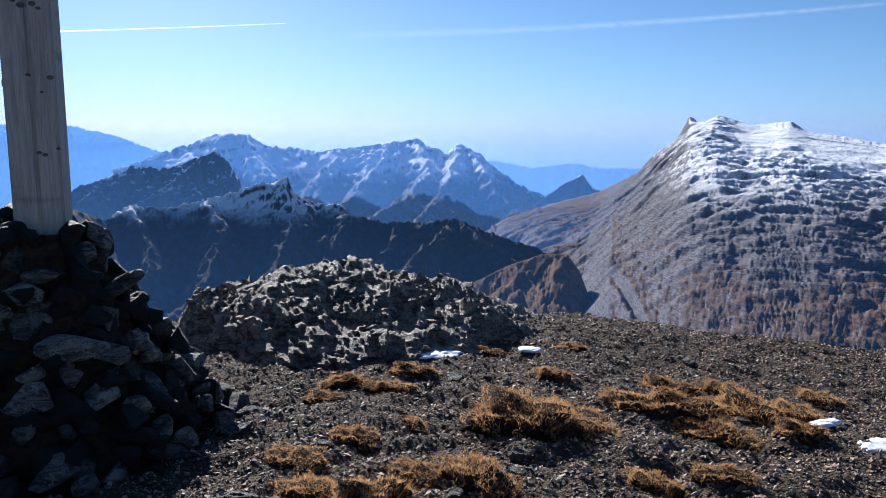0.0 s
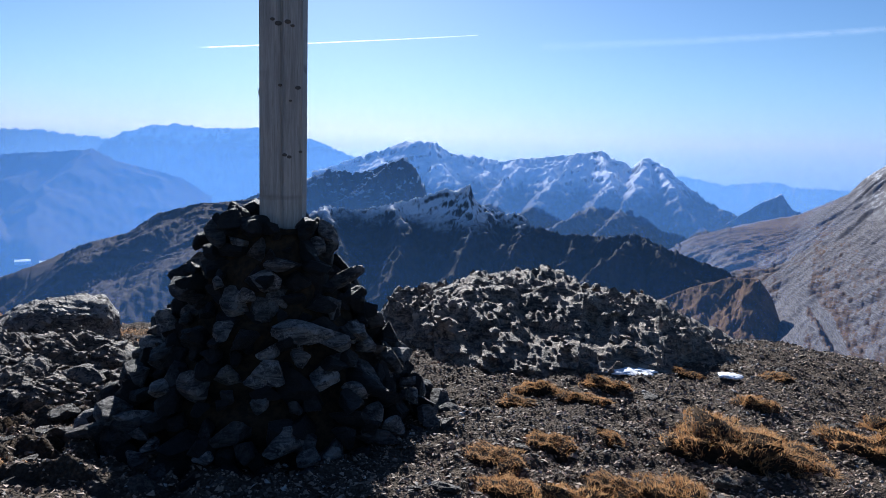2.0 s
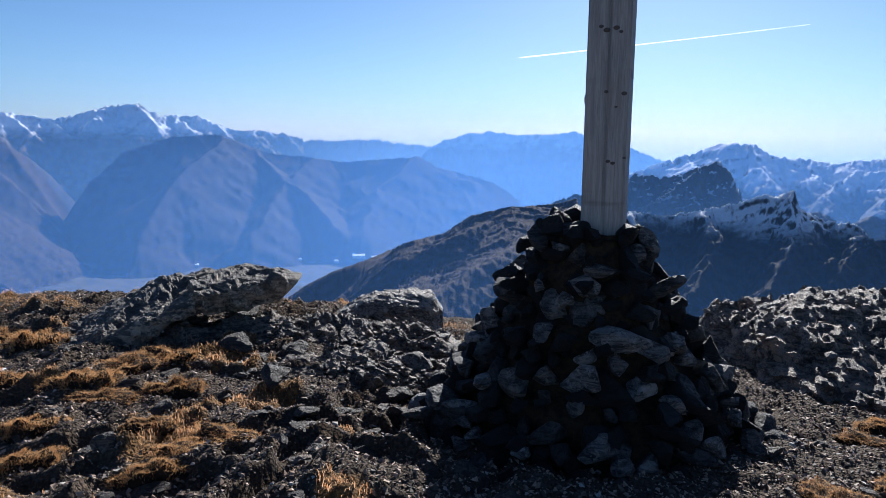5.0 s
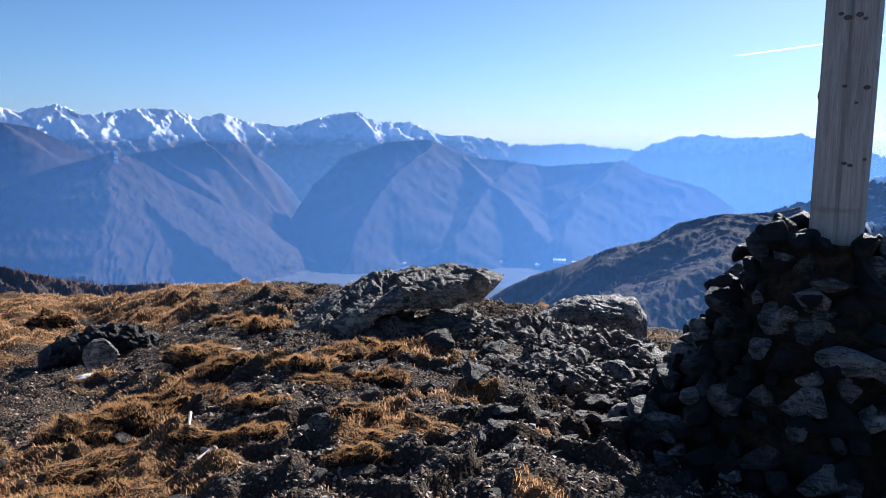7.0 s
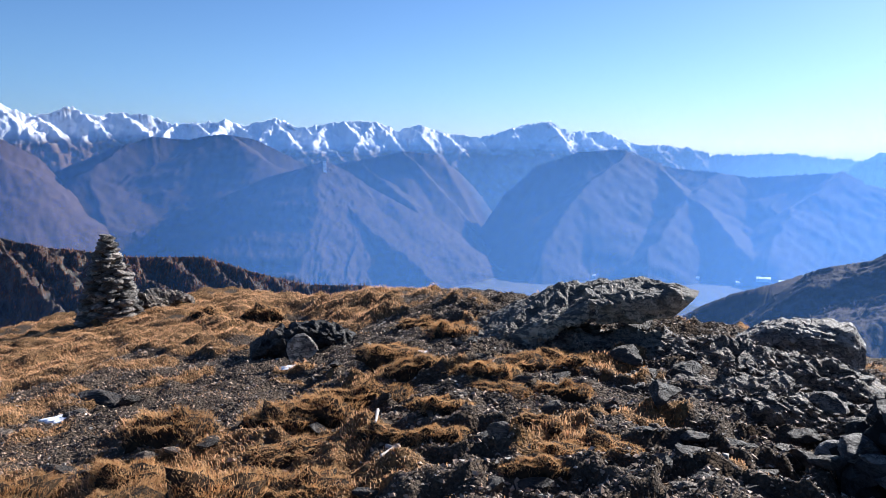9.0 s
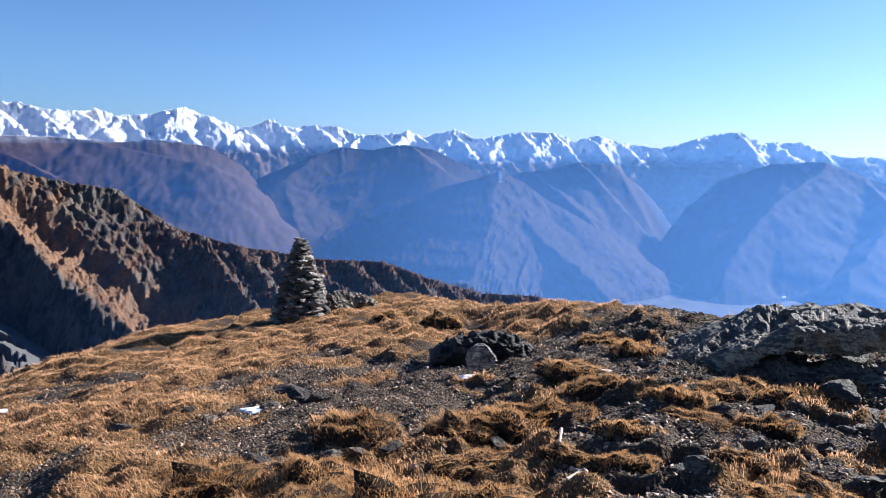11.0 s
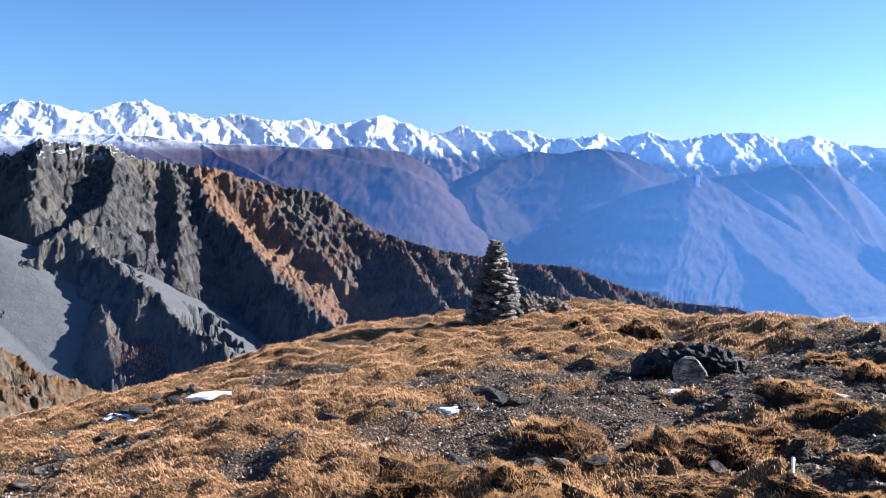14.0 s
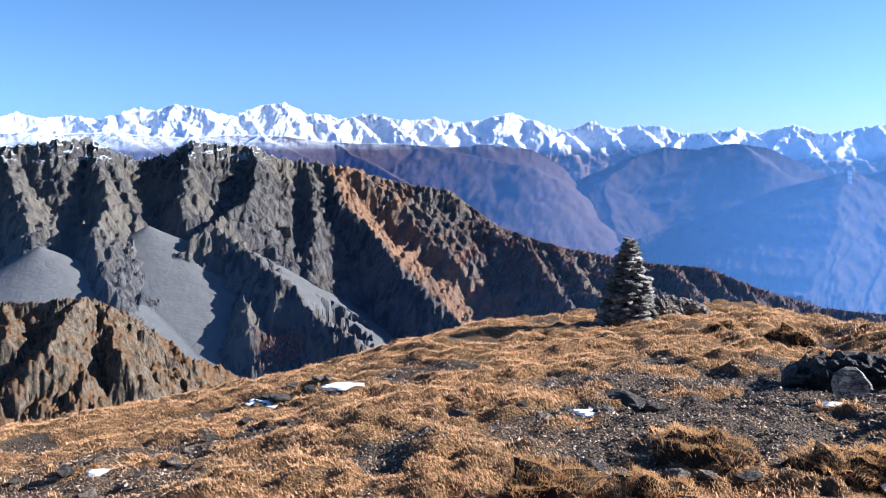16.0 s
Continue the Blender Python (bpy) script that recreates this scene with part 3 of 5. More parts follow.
mountain("grassy_hill", HILL, 820, 450, shaded_hill_turf, "long brown grassy ridge falling to the valley", 0.1, 0.14, 60, 0.85, 32, rows=190, fine=0.08, foot=-170, stretch=0.5, rounds=0, grain=0.8, ridges=[
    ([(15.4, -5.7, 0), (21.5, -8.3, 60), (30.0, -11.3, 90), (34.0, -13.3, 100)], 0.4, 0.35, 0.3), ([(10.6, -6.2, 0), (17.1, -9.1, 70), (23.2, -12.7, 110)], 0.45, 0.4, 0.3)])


# ---- the cliff mountain: ribs of limestone, scree below the gullies, a slope of red grass ----
GRASS_EDGE = [(99.4, -0.4), (98.3, -3.2), (96.0, -5.7), (93.9, -8.1), (91.7, -10.1), (89.1, -12.8), (86.4, -15.4)]
RIB_EDGE = [(108.0, -4.4), (105.6, -6.2), (103.3, -8.4), (101.7, -10.4), (98.0, -13.4), (95.8, -15.2)]
CLIFF_RIDGES = [
    ([(a, e, o) for (a, e), o in zip(GRASS_EDGE, (0, 30, 52, 70, 84, 92, 100))], 0.62, 1.4, 0.35),
    ([(104.3, 0.9, 0), (104.4, -1.6, 45), (105.5, -3.3, 65), (108.0, -4.4, 80)], 0.95, 1.3, 0.45),
    ([(a, e, o) for (a, e), o in zip(RIB_EDGE, (80, 88, 95, 98, 102, 102))], 1.0, 1.5, 0.25),
    ([(108.0, -4.4, 80), (110.0, -6.3, 72), (110.7, -7.9, 65)], 1.0, 1.2, 0.3),
    ([(115.2, 1.5, 0), (115.1, -1.8, 70), (115.7, -4.8, 105), (115.4, -8.4, 110)], 0.9, 1.5, 0.45),
    ([(115.2, 1.5, 0), (113.7, -1.4, 60), (113.2, -3.8, 80), (113.4, -6.3, 90)], 1.4, 0.8, 0.45),
    ([(121.0, 1.2, 0), (120.2, -2.0, 60), (119.8, -4.6, 80)], 0.9, 1.3, 0.45),
    ([(100.9, 0.2, 0), (100.3, -2.1, 25), (100.4, -5.5, 38), (100.9, -8.6, 42)], 0.9, 1.3, 0.5),
    ([(109.2, 1.5, 0), (109.6, -1.0, 45), (109.9, -3.0, 60)], 0.9, 1.3, 0.5),
    ([(106.0, -9.5, 70), (105.6, -11.5, 85)], 0.9, 1.2, 0.5),
]
CLIFF_RIDGES += slanting(CLIFF, (97.7, 96.6, 94.9, 93.9, 91.9, 90.6, 88.4), -10.5, 10.5, 26, 0.7, 0.8, 0.5)
CLIFF_RIDGES += slanting(CLIFF, (86.2, 82.3, 77.2, 73.9, 68.3, 63.6, 60.4), -6.0, 6.5, 48, 0.7, 1.2, 0.5)
CLIFF_RIDGES += slanting(CLIFF, (84.9, 80.1, 78.8, 71.1, 66.0), -4.2, 4.2, 22, 0.7, 1.0, 0.5)


def cliff_fields(A, E, z, fan):
    """Where scree, grass and larches lie on the cliff mountain."""
    wob = 0.5 * fbm(A * 0.9, E * 0.5, 4, 91)
    edge = np.interp(-E, [-e for a, e in GRASS_EDGE], [a for a, e in GRASS_EDGE])
    off = edge - A + 0.5 * wob
    grass = step(-0.1, 0.35, off) * step(7.5, 1.0, off + 4.5 * fbm((A + 0.9 * E) * 0.8, E * 0.15, 4, 93))
    larch = step(92, 85, A + 4 * fbm(A / 3, E * 0.4, 3, 94)) * step(-13, -9, E) * step(-0.3, 0.2, fbm(A * 1.2, E * 1.2, 4, 95))
    larch = np.maximum(larch, step(1.9, 1.2, np.hypot(A + 0.6 * wob - 103.4, (E + 13.9) / 0.8)))
    return [("scree", fan), ("grass", grass), ("larch", larch)]


def cliff_material():
    n = Nodes("cliff_limestone")
    p, up = n.place(), n.axis("Z", "Normal")
    streak, fine = n.noise(n.place((1, 1, 0.3)), 0.1, 7, 0.7, 1.2), n.noise(p, 0.25, 6, 0.7)
    stone = n.mix(n.span(streak, 0.36, 0.64), (0.115, 0.108, 0.102), (0.03, 0.028, 0.029))
    stone = n.mix(n.math("MULTIPLY", n.span(n.noise(p, 0.012, 4), 0.45, 0.62), 0.5), stone, (0.17, 0.145, 0.11))
    ledge = n.math("MULTIPLY", n.span(n.math("MULTIPLY_ADD", fine, 0.7, up), 0.95, 1.2), n.span(n.axis("Y"), -260, 60))
    base = n.mix(n.math("MULTIPLY", ledge, 0.5), stone, (0.13, 0.085, 0.06))
    base = n.mix(n.math("MULTIPLY", n.field("grass"), n.span(fine, 0.28, 0.5)), base, n.mix(n.span(fine, 0.4, 0.6), (0.30, 0.165, 0.092), (0.15, 0.088, 0.055)))
    gravel = n.mix(n.noise(n.place((1, 1, 0.15)), 0.12, 6, 0.75), (0.06, 0.06, 0.062), (0.125, 0.123, 0.121))
    base = n.mix(n.field("scree"), base, gravel)
    base = n.mix(n.math("MULTIPLY", n.field("larch"), n.span(n.noise(p, 0.35, 4, 0.8), 0.42, 0.55)), base, (0.08, 0.04, 0.026))
    white = n.math("MULTIPLY", n.span(n.math("MULTIPLY_ADD", fine, 22.0, n.axis("Z")), 10.0, 30.0), n.span(n.math("MULTIPLY_ADD", streak, 0.8, up), 1.1, 1.35))
    base = n.mix(n.math("MULTIPLY", white, 0.85), base, (0.85, 0.87, 0.9))
    n.bump(n.math("MULTIPLY", n.math("ADD", streak, n.math("MULTIPLY", fine, 0.7)), n.math("MULTIPLY_ADD", n.field("scree"), -0.85, 1.0)), 1.0, 5.0)
    return n.done(base, 0.95, 0.0, 0.1)


CLIFF_LABEL = "craggy limestone mountain with scree and reddish grass"
mountain("cliff_mountain", CLIFF, [(55, 560), (70, 620), (80, 690), (88, 785), (93, 820), (130, 820)], 440, cliff_material(), CLIFF_LABEL, [(55, 0.06), (72, 0.1), (90, 0.25), (100, 0.5)], 0.1, 60, 0.85, 34, rows=240, fine=0.085, foot=-225, ridges=CLIFF_RIDGES, fields=cliff_fields, stretch=1.0, rounds=1, depth=0.2, grain=2.2, crags=2.4,
         fans=[(112.3, -4.3, 98, 0.57, None), (119.3, -5.4, 100, 0.57, None), (106.8, -5.6, 88, 0.62, RIB_EDGE), (104.4, -7.6, 95, 0.62, RIB_EDGE), (102.5, -9.6, 98, 0.6, RIB_EDGE), (100.8, -11.4, 101, 0.58, RIB_EDGE)])
mountain("rock_crag", CRAG, 270, 110, cliff_rock, "brown rocky crag above a grassy slope", 0.4, 0.25, 20, 0.62, 36, rows=160, foot=-82, fine=0.07, rounds=2, depth=0.08, grain=1.6, crags=1.6, ridges=[
    ([(116.8, -9.2, 0), (118.4, -11.0, 10), (119.5, -12.5, 14)], 1.4, 0.8, 0.5), ([(115.4, -9.8, 0), (115.2, -11.5, 10), (114.6, -14.0, 18)], 0.9, 1.5, 0.6), ([(113.2, -11.9, 0), (112.9, -13.2, 7), (112.2, -15.0, 12)], 0.9, 1.5, 0.6), ([(111.1, -13.6, 0), (110.6, -14.8, 6), (110.0, -16, 9)], 0.9, 1.5, 0.6), ([(121.5, -8.8, 0), (121.4, -11, 12)], 0.9, 1.4, 0.5)])


# ---- thin haze over the valleys: blue-tinted sheets painting the air's scattered light ----
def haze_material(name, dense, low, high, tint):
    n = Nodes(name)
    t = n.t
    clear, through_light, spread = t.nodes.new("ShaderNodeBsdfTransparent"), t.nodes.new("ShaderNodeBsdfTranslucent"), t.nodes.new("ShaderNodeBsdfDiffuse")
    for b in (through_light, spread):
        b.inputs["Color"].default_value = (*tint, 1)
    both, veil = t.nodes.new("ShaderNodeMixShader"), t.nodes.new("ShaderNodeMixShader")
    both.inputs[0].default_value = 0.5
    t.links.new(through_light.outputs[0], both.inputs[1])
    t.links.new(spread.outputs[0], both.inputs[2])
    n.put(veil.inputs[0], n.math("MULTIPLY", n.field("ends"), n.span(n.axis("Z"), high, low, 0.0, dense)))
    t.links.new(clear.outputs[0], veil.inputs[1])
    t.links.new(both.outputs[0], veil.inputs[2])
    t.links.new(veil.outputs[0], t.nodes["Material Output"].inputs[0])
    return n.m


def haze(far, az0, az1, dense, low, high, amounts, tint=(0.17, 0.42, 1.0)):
    """A tinted sheet at one distance that paints haze; amounts: its density at azimuths -60, 5, 20, 36, 50, 75 and 120.
    """
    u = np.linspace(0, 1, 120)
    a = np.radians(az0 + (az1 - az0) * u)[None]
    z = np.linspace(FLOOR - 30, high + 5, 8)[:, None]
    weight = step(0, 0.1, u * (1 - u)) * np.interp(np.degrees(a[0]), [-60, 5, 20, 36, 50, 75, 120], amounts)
    ob = grid_object("haze_sheet", -np.sin(a) * far + 0 * z, np.cos(a) * far + 0 * z, z + 0 * a, haze_material("haze", dense, low, high, tint), [("ends", weight[None] + 0 * z)])
    return tagged(ob, "blue-tinted sheet painting thin valley haze", "haze", kind="stuff")


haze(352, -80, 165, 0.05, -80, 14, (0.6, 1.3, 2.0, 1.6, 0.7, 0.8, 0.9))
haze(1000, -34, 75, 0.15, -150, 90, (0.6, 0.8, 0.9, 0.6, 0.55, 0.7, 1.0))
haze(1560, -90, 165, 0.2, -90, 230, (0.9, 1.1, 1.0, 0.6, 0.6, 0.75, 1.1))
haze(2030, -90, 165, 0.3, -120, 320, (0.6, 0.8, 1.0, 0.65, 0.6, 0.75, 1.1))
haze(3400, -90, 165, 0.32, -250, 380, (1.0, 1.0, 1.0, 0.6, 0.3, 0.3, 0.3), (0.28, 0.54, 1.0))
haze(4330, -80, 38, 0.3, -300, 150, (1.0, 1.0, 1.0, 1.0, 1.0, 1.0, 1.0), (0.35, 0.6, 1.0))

# ---- the summit ground: azimuth, elevation and distance of the brink ----
BRINK = [
    (-180, -16, 7), (-60, -15.6, 7), (-47, -15.4, 7), (-37, -15.5, 6.8), (-27, -15.0, 6.6), (-11, -15.8, 6.6), (0, -15.6, 6.8), (18, -15.8, 8), (26, -15.6, 8),
    (31, -14.4, 7), (42, -13.6, 7), (50, -12.0, 8), (57, -12.1, 8.5), (61, -12.5, 9.5), (64, -12.2, 11), (68, -11.3, 12.5), (73, -11.4, 13), (78, -11.9, 13),
    (86, -13.2, 11.5), (92, -14.4, 10.3), (97, -15.8, 9.5), (104, -17.6, 9), (114, -18.6, 9), (122, -18.8, 9), (135, -18.6, 9), (180, -16, 7)]


def turf_amount(x, y):
    """How much dead grass covers the ground, 0 to 1."""
    az, r = np.degrees(np.arctan2(-x, y)), np.hypot(x, y)
    wob = fbm(x / 1.5, y / 1.5, 3, 71)
    meadow = step(54, 66, az + 8 * wob + 4 * step(5, 3.5, r))
    meadow = np.maximum(meadow, 0.9 * step(46, 58, az) * step(7.2, 8.6, r))
    band = step(1.15, 0.7, np.hypot((x + 5.7) / 2.1, (y - 2.3) / 2.3) + 0.35 * wob)
    stony = 0.75 * step(1.2, 0.6, np.hypot((x + 5.6) / 1.6, (y + 3.0) / 1.5) + 0.4 * wob)
    bare = step(0.3, 0.6, fbm(x / 1.3, y / 1.3, 4, 72)) + 0.93 * band + stony
    islands = step(0.28, 0.55, fbm(x / 0.75, y / 0.75, 4, 73)) * 0.9
    return np.clip(np.maximum(meadow * (1 - 0.85 * np.clip(bare, 0, 1)), islands * step(14, 26, az)), 0, 1) * step(168, 132, az + 10 * wob) * step(0.5, 1.6, r)


def ground_height(x, y):
    x, y = np.asarray(x, float), np.asarray(y, float)
    az, r = np.degrees(np.arctan2(-x, y)), np.hypot(x, y)
    b = np.array(BRINK)
    el, rb = np.interp(az, b[:, 0], b[:, 1]), np.interp(az, b[:, 0], b[:, 2])
    near = np.interp(az, [-180, 40, 70, 120, 180], [-1.42, -1.45, -1.55, -1.65, -1.42])
    edge = rb * np.tan(np.radians(el))
    z = near + (edge - near) * np.clip((r - 2.3) / (rb - 2.3), 0, 1)
    d = np.maximum(r - rb, 0)
    z = z - np.where(d < 4, 0.08 * d * d, 1.28 + 0.64 * (d - 4))
    z = np.maximum(z + EYE, FLOOR + 2 * fbm(x / 200, y / 200, 3, 5))
    rough = step(0.3, 1.5, r) * step(60, 20, r)
    lumps = turf_amount(x, y) * (0.04 + (0.065 + 0.03 * step(78, 66, az)) * np.clip(fbm(x / 0.36, y / 0.35, 3, 63), -0.4, 1)) * step(30, 15, r)
    bedded = step(6, 16, az) * step(62, 48, az) * step(2.0, 2.8, r) * step(9, 7.5, r) * np.clip(0.75 + 0.6 * fbm(x / 1.1, y / 1.1, 2, 67), 0, 1)
    run = r / 0.62 + 0.8 * fbm(x / 0.8, y / 0.8, 3, 66) + 0.03 * az
    run = run - np.floor(run)
    rough = rough * (1 + 0.5 * bedded)
    z = z + 0.125 * bedded * (step(0, 0.16, run) - run)
    return z + lumps + rough * (0.05 * fbm(x / 0.9, y / 0.9, 4, 61) + 0.028 * fbm(x / 0.16, y / 0.16, 3, 62))


def ground_material():
    n = Nodes("summit_ground")
    p = n.place()
    turf, high = n.field("turf"), n.axis("Z")
    grit = n.cells(p, 46.0)
    shade = n.cells(p, 46.0, "Color")
    # ground kept dark under stones and blades, painting the shade in their gaps
    chips = n.mix(n.span(n.noise(p, 60, 4), 0.35, 0.7), (0.042, 0.031, 0.022), (0.17, 0.125, 0.088))
    chips = n.mix(0.45, chips, n.mix(n.noise(shade, 3.0, 2), (0.014, 0.011, 0.009), (0.15, 0.11, 0.078)))
    straw = n.mix(n.span(n.noise(p, 30, 5, 0.7), 0.35, 0.65), (0.26, 0.145, 0.06), (0.09, 0.052, 0.025))
    near = n.mix(n.span(n.math("MULTIPLY_ADD", n.noise(p, 14, 5), 0.5, turf), 0.55, 0.85), chips, straw)
    valley = n.mix(n.span(n.noise(n.place((1, 1.6, 1)), 0.02, 6, 0.65), 0.4, 0.62), (0.11, 0.09, 0.065), (0.06, 0.06, 0.04))
    n.bump(n.math("ADD", n.math("MULTIPLY", grit, -1.0), n.noise(p, 90, 3)), 1.0, 0.035)
    return n.done(n.mix(n.span(high, -8, -60), near, valley), 0.95, 0.0, 0.15)


az = np.concatenate([np.linspace(-180, -56, 130)[:-1], np.linspace(-56, 130, 430), np.linspace(130, 180, 54)[1:]])
rr = np.concatenate([[0.02, 0.4, 0.9], np.geomspace(1.5, 20, 300), np.geomspace(20.5, 4950, 60)])
A, R = np.meshgrid(np.radians(az), rr)
gx, gy = -np.sin(A) * R, np.cos(A) * R
ground = grid_object("ground", gx, gy, ground_height(gx, gy), ground_material(), [("turf", turf_amount(gx, gy))])
tagged(ground, "stony summit ground with dead grass falling to the valley", "ground", kind="structure")



# ---- rock, stone and grass makers ----
def rock_material(name, light, dark, lichen=0.4, scale=1.0, least=0.5, crust=0.0, most=1.35):
    n = Nodes(name)
    p = n.place((scale, scale, scale))
    big, fine = n.noise(p, 3.0, 8, 0.65, 0.8), n.noise(p, 40.0, 6, 0.75)
    beds = n.noise(n.place((0.7 * scale, 0.7 * scale, 3.0 * scale)), 5.0, 8, 0.75, 1.5)
    base = n.mix(n.span(beds, 0.40, 0.60), light, dark)
    base = n.mix(n.math("MULTIPLY", n.span(n.noise(p, 13.0, 7, 0.75), 0.52, 0.6), 0.75), base, tuple(min(1, c * 1.7) for c in light))
    base = n.mix(n.math("MULTIPLY", n.span(n.noise(p, 26.0, 6, 0.75, 0.5), 0.52, 0.57), lichen), base, (0.022, 0.021, 0.02))
    base = n.mix(n.math("MULTIPLY", n.span(big, 0.58, 0.7), 0.45), base, (0.19, 0.115, 0.06))
    base = n.mix(n.math("MULTIPLY", n.span(n.noise(p, 6.0, 7, 0.7, 0.6), 0.54, 0.6), 0.7), base, tuple(min(0.7, c * 1.35) for c in light))
    if crust:
        base = n.mix(n.math("MULTIPLY", n.span(n.math("MULTIPLY_ADD", n.noise(p, 9.0, 6, 0.7), 1.2, n.axis("Z", "Normal")), 1.05, 1.3), crust), base, (0.05, 0.045, 0.04))
    jag = n.t.nodes.new("ShaderNodeVectorMath")
    jag.operation = "MULTIPLY_ADD"
    tint = n.t.nodes.new("ShaderNodeTexNoise")
    n.t.links.new(p, tint.inputs["Vector"])
    tint.inputs["Scale"].default_value = 4.0
    n.t.links.new(tint.outputs["Color"], jag.inputs[0])
    jag.inputs[1].default_value = (0.35, 0.35, 0.35)
    n.t.links.new(p, jag.inputs[2])
    crack = n.math("MULTIPLY", n.span(n.cells(jag.outputs[0], 3.4, "Distance", "DISTANCE_TO_EDGE"), 0.0, 0.05), n.span(n.cells(jag.outputs[0], 8.5, "Distance", "DISTANCE_TO_EDGE"), 0.0, 0.04, 0.5, 1.0))
    base = n.mix(n.math("MULTIPLY", n.math("SUBTRACT", 1.0, crack), n.span(big, 0.4, 0.62, 0.05, 0.6)), base, (0.025, 0.023, 0.021))
    base = n.mix(1.0, base, n.mix(n.span(n.chance(), 0.5, 1.05), (least, least, least), (most, most * 0.98, most * 0.96)), "MULTIPLY")
    n.bump(n.math("ADD", n.math("MULTIPLY_ADD", crack, 0.35, n.math("MULTIPLY", beds, 1.8)), n.math("ADD", fine, n.math("MULTIPLY", n.cells(p, 14.0), 0.9))), 1.0, 0.035 / scale)
    return n.done(base, 0.72, 0.0, 0.4)


limestone = rock_material("limestone", (0.19, 0.145, 0.107), (0.035, 0.027, 0.021), 0.65, 1.0, 0.4)
# near-black albedo puts the buried block's viewer-side shade into the colour
shaded_stone = rock_material("shaded_stone", (0.06, 0.05, 0.042), (0.014, 0.012, 0.011), 0.6, 1.0, 0.8)
bedrock = rock_material("bedrock", (0.36, 0.283, 0.215), (0.06, 0.049, 0.04), 0.7, 1.0, 0.9)
pale_rock = rock_material("pale_limestone", (0.42, 0.37, 0.315), (0.1, 0.088, 0.075), 0.9, 1.0, 0.9)
ledge_rock = rock_material("ledge_limestone", (0.32, 0.25, 0.187), (0.05, 0.041, 0.033), 0.9, 1.0, 0.9)
tan_rock = rock_material("tan_limestone", (0.54, 0.43, 0.32), (0.16, 0.13, 0.1), 0.75, 1.0, 0.9, 0.85)
# cairn stones: dark base and wide random spread paint shaded and lit stones
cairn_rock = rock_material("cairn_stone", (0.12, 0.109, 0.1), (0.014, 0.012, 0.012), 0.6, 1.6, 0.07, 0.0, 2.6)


def gravel_material():
    n = Nodes("gravel")
    k, p = n.island(), n.place()
    base = n.mix(n.span(k, 0.15, 0.95), (0.048, 0.033, 0.022), (0.42, 0.283, 0.19))
    base = n.mix(n.span(k, 0.95, 0.97), base, (0.4, 0.36, 0.31))
    base = n.mix(n.math("MULTIPLY", n.span(n.noise(p, 70, 4), 0.5, 0.65), 0.4), base, (0.05, 0.045, 0.04))
    return n.done(base, 0.7, 0.0, 0.35)


def grass_material(name, a, b, c):
    n = Nodes(name)
    k = n.island()
    base = n.mix(n.span(k, 0.0, 0.6), a, b)
    base = n.mix(n.span(k, 0.75, 0.9), base, c)
    base = n.mix(n.math("MULTIPLY", n.span(n.noise(n.place(), 2.2, 4), 0.45, 0.65), 0.5), base, tuple(v * 0.55 for v in a))
    lit = n.t.nodes.new("ShaderNodeBsdfTranslucent")
    n.put(lit.inputs["Color"], base)
    both = n.t.nodes.new("ShaderNodeMixShader")
    both.inputs[0].default_value = 0.42
    n.t.links.new(n.b.outputs[0], both.inputs[1])
    n.t.links.new(lit.outputs[0], both.inputs[2])
    n.t.links.new(both.outputs[0], n.t.nodes["Material Output"].inputs[0])
    return n.done(base, 0.8, 0.0, 0.2)


gravel_mat = gravel_material()
straw = grass_material("straw_grass", (0.72, 0.39, 0.18), (0.88, 0.54, 0.30), (0.42, 0.2, 0.09))
russet = grass_material("russet_grass", (0.54, 0.28, 0.11), (0.76, 0.48, 0.23), (0.30, 0.13, 0.05))


# soil of the tufts; its near black also paints shade between cairn stones
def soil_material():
    n = Nodes("soil_and_gap_shade")
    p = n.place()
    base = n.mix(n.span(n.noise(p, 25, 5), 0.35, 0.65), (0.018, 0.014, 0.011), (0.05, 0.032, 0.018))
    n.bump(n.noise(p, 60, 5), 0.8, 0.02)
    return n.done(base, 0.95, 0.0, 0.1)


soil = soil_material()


def triangles(name, co, tris, material, smooth=False):
    me = bpy.data.meshes.new(name)
    me.vertices.add(len(co))
    me.vertices.foreach_set("co", np.asarray(co, np.float32).ravel())
    me.loops.add(tris.size)
    me.loops.foreach_set("vertex_index", np.asarray(tris, np.int32).ravel())
    me.polygons.add(len(tris))
    me.polygons.foreach_set("loop_start", np.arange(0, tris.size, 3, dtype=np.int32))
    me.polygons.foreach_set("use_smooth", np.full(len(tris), smooth))
    me.update(calc_edges=True)
    me.materials.append(material)
    return me


def sphere(level):
    bm = bmesh.new()
    bmesh.ops.create_icosphere(bm, subdivisions=level, radius=1.0)
    bm.verts.ensure_lookup_table()
    co = np.array([v.co for v in bm.verts])
    tris = np.array([[v.index for v in f.verts] for f in bm.faces])
    bm.free()
    return co, tris


BALL = {k: sphere(k) for k in (1, 2, 3, 4, 5)}
dice = np.random.default_rng(7)


